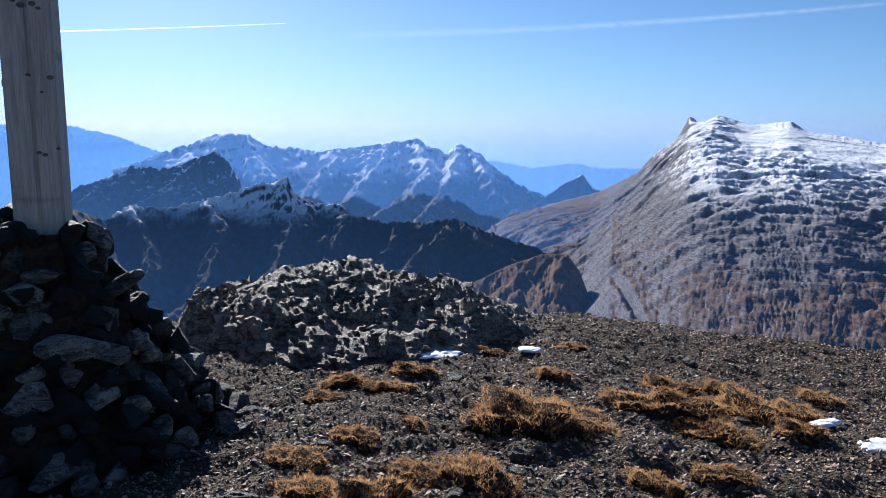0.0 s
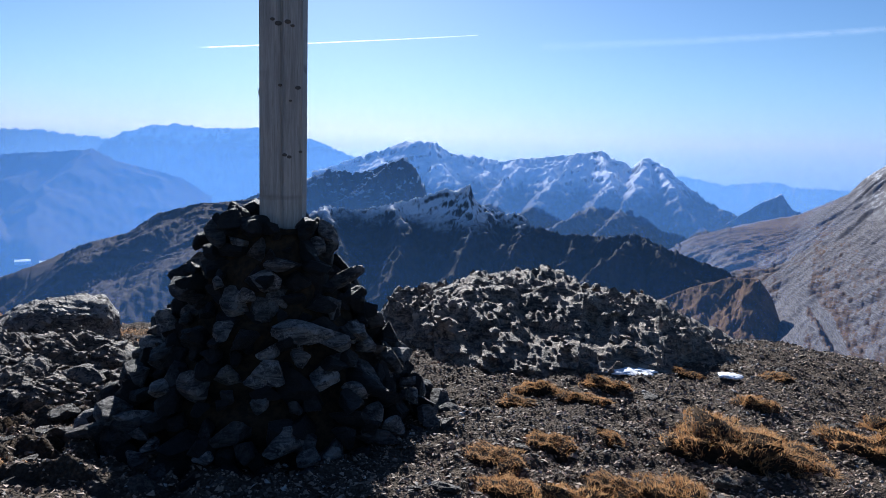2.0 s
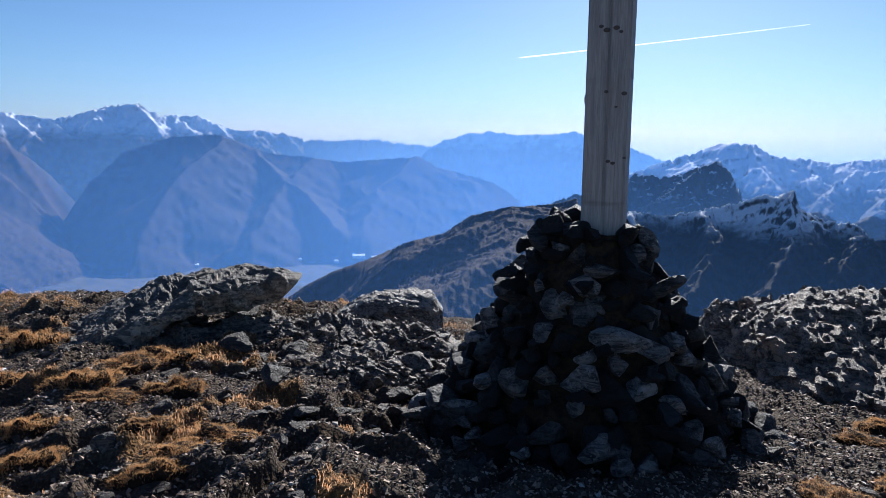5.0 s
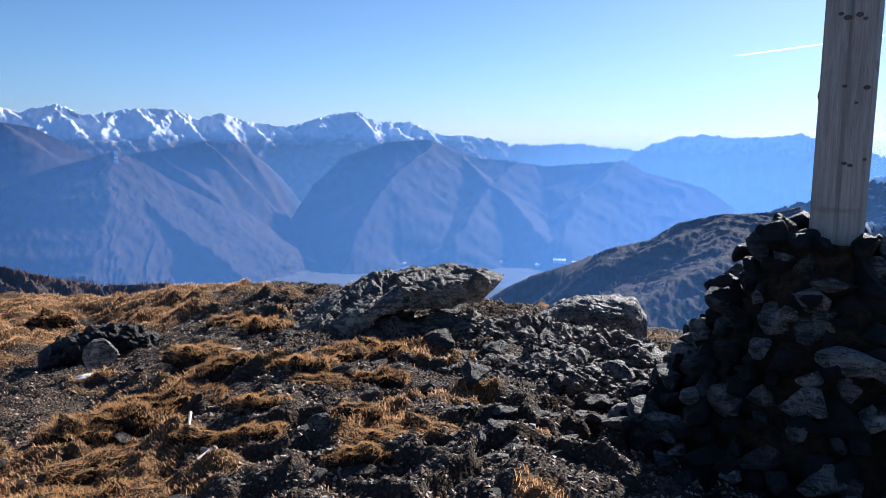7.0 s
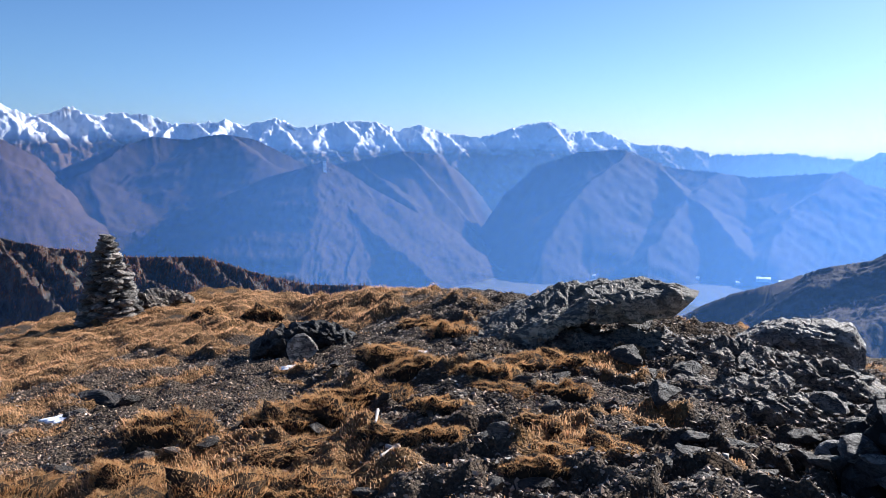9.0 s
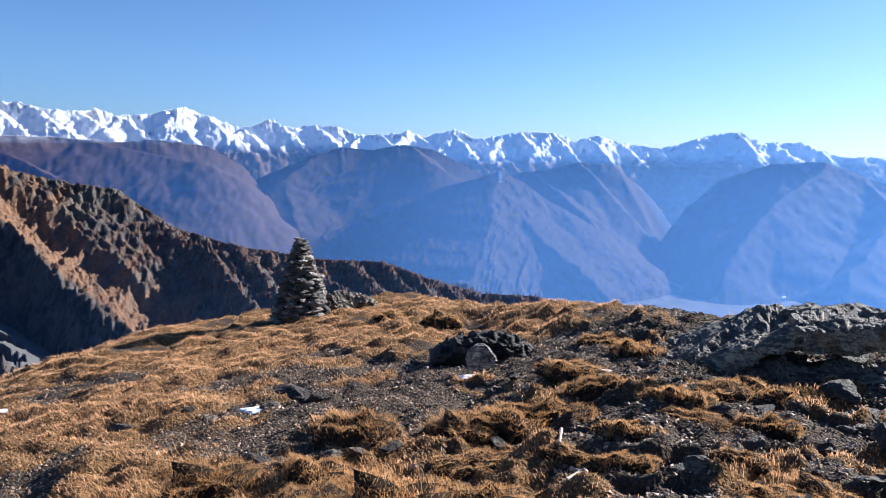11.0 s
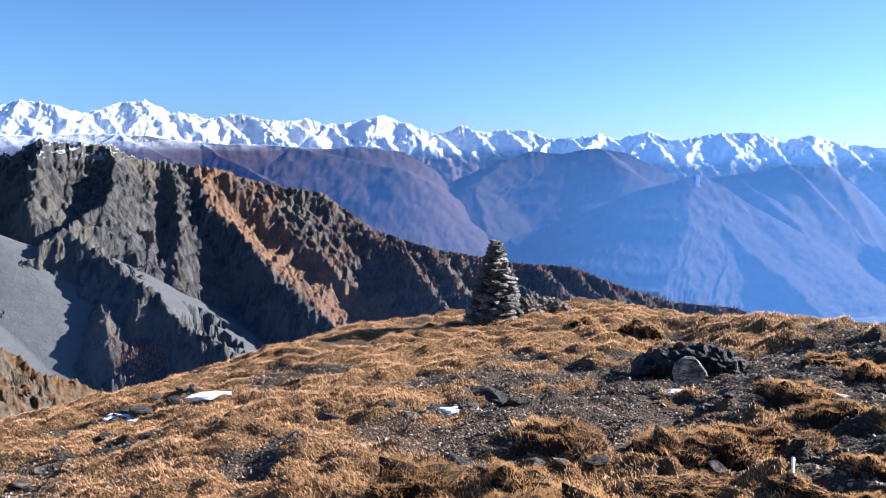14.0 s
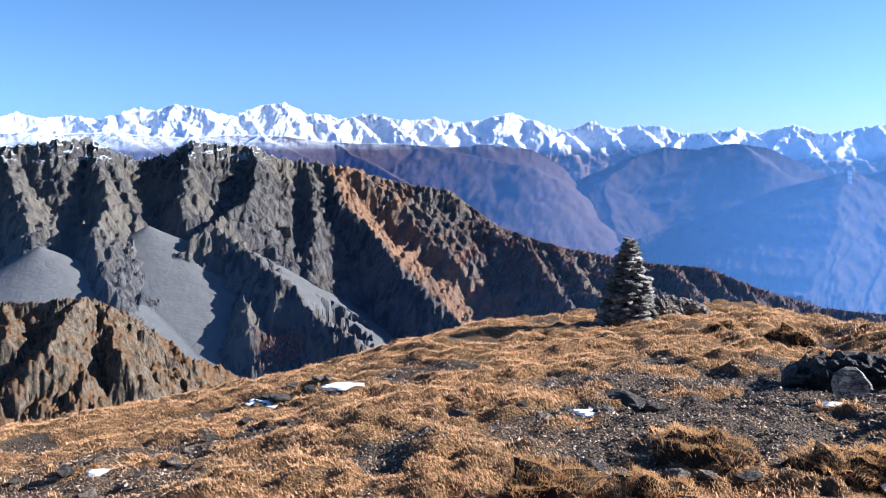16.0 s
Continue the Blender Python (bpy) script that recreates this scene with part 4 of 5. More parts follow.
def chipped(level, flat=0.6, cuts=9, long=1.0, rough=0.05):
    """Points of a broken stone: a ball cut by planes."""
    co, tris = BALL[level]
    co = co.copy()
    for _ in range(cuts):
        n = dice.normal(size=3)
        n /= np.linalg.norm(n)
        d = dice.uniform(0.38, 0.74)
        over = np.maximum(co @ n - d, 0)
        co -= over[:, None] * n
    co *= np.array([long, dice.uniform(0.65, 0.95), flat])
    if level > 1:
        co += rough * np.stack([fbm(co[:, 0] * 3 + k, co[:, 1] * 3 + co[:, 2] * 2 + 7 * k, 3, 80 + k) for k in range(3)], 1)
    return co, tris


def turned(n):
    """n random turns, mostly about the upright."""
    a, b, c = dice.uniform(0, 2 * np.pi, n), dice.normal(0, 0.35, n), dice.normal(0, 0.35, n)
    ca, sa, cb, sb, cc, sc = np.cos(a), np.sin(a), np.cos(b), np.sin(b), np.cos(c), np.sin(c)
    one, nil = np.ones(n), np.zeros(n)
    rz = np.array([[ca, -sa, nil], [sa, ca, nil], [nil, nil, one]]).transpose(2, 0, 1)
    rx = np.array([[one, nil, nil], [nil, cb, -sb], [nil, sb, cb]]).transpose(2, 0, 1)
    ry = np.array([[cc, nil, sc], [nil, one, nil], [-sc, nil, cc]]).transpose(2, 0, 1)
    return rz @ rx @ ry


def many(shapes, where, size, turns=None):
    """Copies of small shapes, joined: arrays of points and triangles."""
    pick = dice.integers(0, len(shapes), len(where))
    turns = turned(len(where)) if turns is None else turns
    allco, alltris, base = [], [], 0
    for k, (co, tris) in enumerate(shapes):
        i = np.nonzero(pick == k)[0]
        pts = np.einsum("nij,vj->nvi", turns[i], co) * size[i][:, None, None] + where[i][:, None]
        allco.append(pts.reshape(-1, 3))
        alltris.append((tris[None] + (np.arange(len(i)) * len(co))[:, None, None] + base).reshape(-1, 3))
        base += len(i) * len(co)
    return np.concatenate(allco), np.concatenate(alltris)


def part(name, me, parent, label="", at=None):
    ob = new(name, me)
    ob.parent = parent
    if at is not None:
        ob.matrix_basis = at
    return tagged(ob, label)


def thing(name, x, y, z, label, category, group=""):
    ob = new(name)
    ob.location = (x, y, z)
    return tagged(ob, label, category, group)


def height(x, y):
    return float(ground_height(np.array([x]), np.array([y]))[0])


def facets(x, y, z, cell, seed):
    """Broken faces: each cell of a rough grid is a plane of its own tilt, about -1 to 1."""
    p = np.stack([x, y + 0.3 * z, 1.5 * z + 0.2 * x], -1) / cell
    base = np.floor(p)
    best, value = np.full(x.shape, 9.0), np.zeros(x.shape)

    def rnd(c, k):
        return lattice(c[..., 0] * 31 + c[..., 2] * 517, c[..., 1] * 73 + c[..., 2] * 911, seed * 13 + k)

    for dx, dy, dz in itertools.product((-1, 0, 1), repeat=3):
        c = base + (dx, dy, dz)
        off = p - c - np.stack([rnd(c, 1), rnd(c, 2), rnd(c, 3)], -1)
        d = (off**2).sum(-1)
        plane = (rnd(c, 4) - 0.5) + off[..., 0] * (rnd(c, 5) - 0.5) * 1.4 + off[..., 1] * (rnd(c, 6) - 0.5) * 1.4 + off[..., 2] * (rnd(c, 7) - 0.5) * 1.4
        near = d < best
        best, value = np.where(near, d, best), np.where(near, plane, value)
    return value


# ---- large rocks: rings round a spine of (x, y, z, half depth, half height) ----
def lofted_rock(name, spine, label, material, seed, rough=0.12, ledges=0.05, around=140, along=190, category="rock", square=0.62, lean=0.0):
    sp = np.array(spine, float)
    u = np.linspace(0, 1, along)
    k = np.linspace(0, 1, len(sp))
    c = np.stack([np.interp(u, k, sp[:, j]) for j in range(5)], 1)
    for _ in range(6):
        c[1:-1] = (c[:-2] + 2 * c[1:-1] + c[2:]) / 4
    c[0, 3:] *= 0.05
    c[-1, 3:] *= 0.05
    d = np.gradient(c[:, :2], axis=0)
    d /= np.linalg.norm(d, axis=1)[:, None]
    side = np.stack([-d[:, 1], d[:, 0]], 1)
    w = np.linspace(0, 2 * np.pi, around + 1)
    cw, sw = np.sign(np.cos(w)) * np.abs(np.cos(w)) ** square, np.sign(np.sin(w)) * np.abs(np.sin(w)) ** square
    x = c[:, None, 0] + side[:, None, 0] * c[:, None, 3] * cw
    y = c[:, None, 1] + side[:, None, 1] * c[:, None, 3] * cw
    z = c[:, None, 2] + c[:, None, 4] * sw
    tip = lean * (u**3)[:, None] * (z - c[:, None, 2])
    x, y = x + d[-9, 0] * tip, y + d[-9, 1] * tip
    fade = np.minimum(1, 6 * np.minimum(u, 1 - u))[:, None]
    bulge = rough * fade * (0.8 * fbm(x * 1.3 + z, y * 1.3 + 1.3 * z, 3, seed) + 0.75 * facets(x, y, z, 0.45, seed + 3) + 0.5 * facets(x, y, z, 0.2, seed + 4))
    for _ in range(2):
        bulge = 0.5 * bulge + 0.125 * (np.roll(bulge, 1, 0) + np.roll(bulge, -1, 0) + np.roll(bulge, 1, 1) + np.roll(bulge, -1, 1))
    bulge = bulge + rough * fade * (0.3 * facets(x, y, z, 0.075, seed + 6) + 0.16 * fbm(x * 13 + z * 9, y * 13 + z * 7, 3, seed + 8))
    bed = z + 0.3 * x + 0.1 * fbm(x, y, 3, seed + 9)
    bulge = bulge + ledges * fade * 0.7 * (ridged(bed * 5.0, x * 0.6 + y * 0.4, 3, seed + 12, 0.6) - 0.6)
    x, y, z = x + side[:, None, 0] * cw * bulge, y + side[:, None, 1] * cw * bulge, z + sw * bulge
    x[:, -1], y[:, -1], z[:, -1] = x[:, 0], y[:, 0], z[:, 0]
    made = grid_object(name, x, y, z, material)
    made.data.polygons.foreach_set("use_smooth", np.zeros(len(made.data.polygons), bool))
    return tagged(made, label, category)


chip_shapes = [chipped(3, dice.uniform(0.4, 0.65), 16, dice.uniform(1.0, 1.5), 0.04) for i in range(9)]
chip_meshes = {m.name: [triangles("rock_block", co, tris, m) for co, tris in chip_shapes] for m in (bedrock, tan_rock, ledge_rock, shaded_stone)}


def broken(rock, spine, count, size, low=0.2, tilt=0.3, end=0.94, material=bedrock):
    """Angular blocks that stick out of a large rock."""
    sp = np.array(spine, float)
    for _ in range(count):
        u = dice.uniform(0.06, end) * (len(sp) - 1)
        c = np.array([np.interp(u, range(len(sp)), sp[:, j]) for j in range(5)])
        d = sp[min(int(u) + 1, len(sp) - 1)] - sp[int(u)]
        d /= np.hypot(d[0], d[1])
        w = dice.uniform(-0.2 * np.pi, 1.05 * np.pi)
        across = -math.cos(w) * c[3] * 0.65
        at = Matrix.Translation((c[0] + d[1] * -across, c[1] + d[0] * across, c[2] + max(-low, math.sin(w)) * c[4] * 0.85))
        s = size * dice.uniform(0.4, 1.2)
        part("rock_block", chip_meshes[material.name][dice.integers(0, 9)], rock, "", at @ Euler((dice.normal(0.1, tilt), dice.normal(0, tilt), dice.uniform(0, 6.28))).to_matrix().to_4x4() @ Matrix.Scale(s, 4))


rubble_shapes = [chipped(1, dice.uniform(0.5, 0.8), 5, dice.uniform(1.0, 1.4)) for _ in range(12)]


def rubble(rock, count, size, over=-9.0):
    """Small broken stones lying on a large rock, joined."""
    co = np.zeros(len(rock.data.vertices) * 3)
    rock.data.vertices.foreach_get("co", co)
    up = np.zeros(len(co))
    rock.data.vertices.foreach_get("normal", up)
    co, up = co.reshape(-1, 3), up.reshape(-1, 3)[:, 2]
    spots = np.nonzero((np.abs(up) > 0.25) & (co[:, 2] > over + 0.25 * fbm(co[:, 0] * 2, co[:, 1] * 2, 3, 77)))[0]
    where = co[dice.choice(spots, count)] + dice.normal(0, 0.02, (count, 3))
    pts, tris = many(rubble_shapes, where, size * (0.3 + dice.uniform(0, 1, count) ** 3))
    tagged(part("rubble", triangles("rubble", pts, tris, rock.data.materials[0]), rock, "crumbled stones on the rock"), kind="stuff")
    return rock


SPINE = [(-0.4, 6.85, -0.64, 0.3, 0.24), (-0.15, 6.9, -0.48, 0.6, 0.34), (0.2, 6.95, -0.44, 1.15, 0.42), (0.7, 6.95, -0.42, 1.5, 0.46), (1.2, 6.9, -0.42, 1.65, 0.48), (1.7, 6.8, -0.44, 1.65, 0.48), (2.15, 6.6, -0.48, 1.5, 0.44), (2.6, 6.4, -0.55, 1.3, 0.37), (3, 6.15, -0.64, 1.0, 0.26), (3.3, 6.0, -0.7, 0.5, 0.16)]
outcrop = lofted_rock("rock_outcrop", SPINE, "broad weathered grey limestone outcrop on the summit", bedrock, 101, 0.12, 0.2, 190, 230, square=1.25)
broken(outcrop, SPINE, 20, 0.2, 0.1, 0.15)
rubble(outcrop, 260, 0.06, -0.2)
SPINE = [(-5.25, 3.8, -0.4, 0.3, 0.05), (-4.85, 4.2, -0.24, 0.5, 0.08), (-4.5, 4.6, -0.03, 0.6, 0.11), (-4.2, 4.9, 0.13, 0.58, 0.11), (-3.95, 5.07, 0.15, 0.5, 0.12), (-3.77, 5.18, 0.13, 0.4, 0.135), (-3.63, 5.26, 0.13, 0.3, 0.13), (-3.53, 5.32, 0.13, 0.2, 0.11)]
broken(lofted_rock("overhanging_slab", SPINE,
            "layered rock slab jutting out with an overhanging tip", tan_rock, 111, 0.05, 0.1, lean=1.0), SPINE, 30, 0.12, -0.1, 0.1, 0.5, tan_rock)
lofted_rock("boulder", [(-3.85, 6.55, -0.52, 0.15, 0.1), (-3.62, 6.67, -0.48, 0.32, 0.2), (-3.35, 6.82, -0.45, 0.42, 0.26), (-3.1, 6.95, -0.44, 0.42, 0.27), (-2.92, 7.05, -0.45, 0.33, 0.24), (-2.82, 7.1, -0.48, 0.15, 0.12)],
            "rounded pale limestone boulder with dark lichen", pale_rock, 121, 0.045, 0.02, 120, 130)
SPINE = [(-5, 3.75, -0.36, 0.2, 0.08), (-4.5, 4.2, -0.28, 0.42, 0.14), (-4, 4.6, -0.25, 0.5, 0.17), (-3.5, 5.0, -0.27, 0.5, 0.17), (-3, 5.35, -0.33, 0.45, 0.16), (-2.5, 5.65, -0.35, 0.4, 0.14), (-2.1, 5.85, -0.42, 0.22, 0.07)]
broken(rubble(lofted_rock("rock_ledge", SPINE,
            "low broken ledge of grey bedded limestone", ledge_rock, 131, 0.1, 0.14, 170, 230, square=0.9), 1500, 0.045), SPINE, 34, 0.15, material=ledge_rock)
SPINE = [(-3.4, 3.5, -0.29, 0.15, 0.038), (-3, 3.9, -0.24, 0.25, 0.075), (-2.6, 4.3, -0.22, 0.3, 0.105), (-2.2, 4.6, -0.24, 0.3, 0.098), (-1.8, 4.85, -0.29, 0.2, 0.06)]
broken(rubble(lofted_rock("rock_ledge", SPINE,
            "dark low rock ledge beside the summit cairn", ledge_rock, 141, 0.09, 0.12, 150, 200, square=0.9), 1000, 0.045), SPINE, 26, 0.14, material=ledge_rock)
SPINE = [(-6.4, 2.68, -0.5, 0.15, 0.08), (-6.35, 2.83, -0.44, 0.22, 0.12), (-6.3, 3.02, -0.39, 0.24, 0.15), (-6.25, 3.24, -0.39, 0.24, 0.15), (-6.2, 3.46, -0.44, 0.22, 0.13), (-6.15, 3.68, -0.48, 0.15, 0.1)]
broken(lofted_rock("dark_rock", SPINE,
            "rock block half buried in the turf, coloured dark for its shade", shaded_stone, 151, 0.12, 0.14, 100, 110), SPINE, 16, 0.17, 0.3, 0.15, material=shaded_stone)
SPINE = [(-11.9, 2.75, -1.08, 0.15, 0.1), (-11.95, 3.1, -1.04, 0.3, 0.18), (-12.0, 3.5, -1.03, 0.3, 0.17), (-12.05, 4.0, -1.1, 0.2, 0.12)]
broken(lofted_rock("low_rock", SPINE,
            "low heap of rock beside the stacked cairn", ledge_rock, 161, 0.12, 0.08, 80, 90), SPINE, 14, 0.12, material=ledge_rock)

# ---- the summit cairn with its wooden post ----
cairn = thing("summit_cairn", -0.72, 4.18, height(-0.72, 4.18), "large conical cairn of loose grey stones round a post", "cairn")
base_z = cairn.location.z
top_z = 0.97 - base_z


def cairn_radius(h):
    return float(np.interp(h / top_z, [-0.1, 0.0, 0.2, 0.42, 0.65, 0.85, 1.0], [1.1, 1.02, 0.86, 0.66, 0.47, 0.36, 0.24]))


# dark hull and cap behind the stones: the gaps' shade put into colour
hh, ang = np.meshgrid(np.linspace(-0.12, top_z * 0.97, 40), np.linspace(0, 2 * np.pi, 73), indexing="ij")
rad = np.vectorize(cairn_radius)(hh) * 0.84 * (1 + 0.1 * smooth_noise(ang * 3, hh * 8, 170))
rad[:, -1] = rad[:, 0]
core = grid_object("gap_shade_core", np.cos(ang) * rad, np.sin(ang) * rad, hh, soil)
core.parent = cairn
cap = triangles("gap_shade_cap", [(0.26 * math.cos(a), 0.26 * math.sin(a), top_z * 0.95) for a in np.linspace(0, 6.1, 24)] + [(0, 0, top_z * 0.98)], np.array([(i, (i + 1) % 24, 24) for i in range(24)]), soil)
part("gap_shade_cap", cap, cairn)
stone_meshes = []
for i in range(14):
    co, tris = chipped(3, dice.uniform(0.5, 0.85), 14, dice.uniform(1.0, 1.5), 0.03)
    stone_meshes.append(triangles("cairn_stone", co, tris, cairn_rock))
h, ring = -0.04, 0
while h < top_z - 0.03:
    size = float(np.interp(h, [0, top_z], [0.105, 0.085]))
    r = cairn_radius(h) - 0.3 * size
    count = max(4, int(2 * np.pi * r / (size * 1.55)))
    for i in range(count):
        a = 2 * np.pi * (i + 0.5 * (ring % 2) + dice.uniform(-0.3, 0.3)) / count
        if math.sin(a) > 0.6 and h < top_z * 0.7:
            continue
        s = size * dice.uniform(0.62, 1.45)
        rj = r + dice.uniform(-0.06, 0.05)
        at = Matrix.Translation((math.cos(a) * rj, math.sin(a) * rj, h + dice.uniform(-0.04, 0.04))) @ Euler((dice.normal(0, 0.4), dice.normal(0, 0.4), dice.uniform(0, 6.28))).to_matrix().to_4x4() @ Matrix.Scale(s, 4)
        part("stone", stone_meshes[dice.integers(0, 14)], cairn, "", at)
    h += size * 0.66
    ring += 1
for x, y, h, s in ((-0.16, -0.18, 0.05, 0.14), (-0.2, 0.02, 0.06, 0.13), (-0.15, -0.08, 0.08, 0.1), (-0.14, 0.14, 0.08, 0.12), (0.05, -0.24, 0.02, 0.1), (0.22, -0.12, 0.02, 0.12), (0.26, 0.05, 0.0, 0.11), (-0.04, -0.24, 0.04, 0.1)):
    at = Matrix.Translation((x, y, top_z + h - 0.05)) @ Euler((dice.normal(0, 0.3), dice.normal(0, 0.3), dice.uniform(0, 6.28))).to_matrix().to_4x4() @ Matrix.Scale(s, 4)
    part("stone", stone_meshes[dice.integers(0, 14)], cairn, "", at)


def wood_material():
    n = Nodes("weathered_timber")
    p = n.local((1, 1, 1))
    grain = n.noise(n.local((9, 9, 0.5)), 6.0, 7, 0.7, 0.4)
    fine = n.noise(n.local((60, 60, 1.6)), 4.0, 4, 0.7)
    base = n.mix(n.span(grain, 0.35, 0.65), (0.46, 0.40, 0.35), (0.30, 0.265, 0.235))
    base = n.mix(n.math("MULTIPLY", n.span(fine, 0.52, 0.7), 0.5), base, (0.13, 0.105, 0.09))
    rings = n.noise(n.local((0.6, 0.6, 3.2)), 2.2, 3, 0.5)
    base = n.mix(n.math("MULTIPLY", n.span(rings, 0.58, 0.68), 0.55), base, (0.11, 0.09, 0.08))
    n.bump(n.math("ADD", grain, fine), 0.5, 0.004)
    return n.done(base, 0.8, 0.0, 0.25)


timber = wood_material()
dark_wood = Nodes("knot_wood")
dark_wood = dark_wood.done(dark_wood.mix(dark_wood.noise(dark_wood.local(), 80, 3), (0.07, 0.055, 0.045), (0.14, 0.11, 0.09)), 0.85)


def box(bm, x0, y0, z0, x1, y1, z1):
    made = bmesh.ops.create_cube(bm, size=1.0, matrix=Matrix.Translation(((x0 + x1) / 2, (y0 + y1) / 2, (z0 + z1) / 2)) @ Matrix.Diagonal((x1 - x0, y1 - y0, z1 - z0, 1)))
    return made["verts"]


def mesh_of(name, bm, material):
    me = bpy.data.meshes.new(name)
    bm.to_mesh(me)
    bm.free()
    me.materials.append(material)
    return me


post = thing("wooden_post", -0.64, 4.19, 0.6, "tall squared weathered grey timber post with knots and a crack", "post")
post.rotation_euler = (0, 0, radians(3))
bm = bmesh.new()
box(bm, -0.121, -0.12, 0, -0.003, 0.12, 3.4)
box(bm, 0.003, -0.12, 0, 0.108, 0.12, 3.4)
bmesh.ops.bevel(bm, geom=bm.edges[:], offset=0.007, segments=2, affect="EDGES")
box(bm, -0.02, -0.11, 0.0, 0.02, 0.11, 3.39)
part("beam", mesh_of("beam", bm, timber), post)
for kx, kz, kr in ((-0.05, 1.02, 0.009), (-0.02, 1.0, 0.013), (0.03, 1.01, 0.012), (0.055, 0.99, 0.008), (-0.01, 0.68, 0.008), (0.085, 0.67, 0.011), (0.045, 0.6, 0.006), (0.015, 0.31, 0.009), (0.04, 0.30, 0.009), (0.1, 0.33, 0.007), (0.085, 1.22, 0.007), (-0.07, 1.3, 0.009), (0.03, 1.34, 0.01)):
    co, tris = BALL[2]
    part("knot", triangles("knot", co * np.array([kr * 1.5, 0.006, kr]), tris, dark_wood, True), post, "dark knot", pose(kx, -0.119, kz + 0.42))
for kz in (0.64, 1.2):
    co, tris = BALL[2]
    part("knot", triangles("knot", co * np.array([0.012, 0.02, 0.03]), tris, dark_wood, True), post, "dark knot", pose(-0.12, -0.08, kz + 0.42))

# ---- the stacked cairn on the grassy brow ----
stack = thing("stacked_cairn", -11.62, 2.66, height(-11.62, 2.66) - 0.03, "tall tapering cairn of flat stacked stones on the grassy brow", "cairn")
stack_rock = rock_material("stacked_stone", (0.33, 0.29, 0.25), (0.08, 0.07, 0.06), 0.5, 1.2, 0.4)
flat_meshes = []
for i in range(8):
    co, tris = chipped(2, dice.uniform(0.32, 0.5), 9, dice.uniform(1.0, 1.25), 0.03)
    flat_meshes.append(triangles("flat_stone", co, tris, stack_rock))
h = 0.0
while h < 1.27:
    r = float(np.interp(h, [0, 0.25, 0.8, 1.27], [0.5, 0.43, 0.28, 0.1]))
    count = max(1, int(2 * np.pi * r / 0.22))
    for i in range(count):
        a = 2 * np.pi * (i + dice.uniform(-0.25, 0.25)) / count + h * 9
        s = dice.uniform(0.1, 0.15)
        rj = max(0, r - 0.1) + dice.uniform(-0.015, 0.02)
        at = Matrix.Translation((math.cos(a) * rj, math.sin(a) * rj, h)) @ Euler((dice.normal(0, 0.1), dice.normal(0, 0.1), dice.uniform(0, 6.28))).to_matrix().to_4x4() @ Matrix.Scale(s, 4)
        part("stone", flat_meshes[dice.integers(0, 8)], stack, "", at)
    h += 0.052
# a dark inner cone, painting shade into the stack's gaps as well
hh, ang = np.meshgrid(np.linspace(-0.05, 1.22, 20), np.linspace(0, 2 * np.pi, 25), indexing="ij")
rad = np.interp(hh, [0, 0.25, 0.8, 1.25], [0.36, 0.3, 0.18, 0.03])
core = grid_object("gap_shade_core", np.cos(ang) * rad, np.sin(ang) * rad, hh, soil)
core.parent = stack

# ---- loose rocks ----
rock_meshes = []
for i in range(10):
    co, tris = chipped(3, dice.uniform(0.35, 0.6), 12, dice.uniform(1.0, 1.5), 0.05)
    rock_meshes.append(triangles("loose_rock", co, tris, limestone))


def loose_rock(x, y, s, name="loose_rock", label="angular grey limestone rock lying on the gravel", group="loose rocks", sink=0.1, tilt=0.2):
    ob = new(name, rock_meshes[dice.integers(0, 10)])
    ob.matrix_basis = Matrix.Translation((x, y, height(x, y) + s * sink)) @ Euler((dice.normal(0, tilt), dice.normal(0, tilt), dice.uniform(0, 6.28))).to_matrix().to_4x4() @ Matrix.Scale(s, 4)
    return tagged(ob, label, "rock", group)


for x, y, s in ((-1.71, 3.35, 0.2), (-2.26, 4.6, 0.28), (-1.91, 3.44, 0.17), (-1.88, 4.1, 0.2), (-2.05, 3.24, 0.15), (-2.68, 2.8, 0.16), (-1.72, 3.8, 0.22), (-2.24, 4.16, 0.2), (-2.26, 5.29, 0.3), (-2.17, 4.47, 0.22), (-1.9, 3.0, 0.18), (-1.2, 2.95, 0.14),
                (-1.51, 2.99, 0.16), (-4.03, 5.4, 0.3), (-3.18, 5.26, 0.26), (-3.53, 5.11, 0.3), (-2.83, 5.07, 0.25), (-1.5, 3.5, 0.17), (-2.5, 3.6, 0.22), (-2.9, 4.4, 0.3), (-3.3, 4.3, 0.25), (-1.6, 4.5, 0.2), (-1.9, 5.0, 0.25), (0.35, 4.3, 0.13), (0.3, 3.9, 0.1), (0.2, 4.8, 0.16)):
    loose_rock(x, y, 0.6 * s)
for i in range(70):
    a, r = radians(dice.uniform(12, 62)), dice.uniform(2.6, 6.8)
    loose_rock(-math.sin(a) * r, math.cos(a) * r, 0.03 + 0.07 * dice.uniform(0, 1) ** 3)
for i in range(60):
    a, r = radians(dice.uniform(-48, 10)), dice.uniform(2.4, 6.6)
    x, y = -math.sin(a) * r, math.cos(a) * r
    if math.hypot(x + 0.72, y - 4.18) > 1.2:
        loose_rock(x, y, dice.uniform(0.03, 0.08), label="small grey stone on the summit gravel", group="small stones")
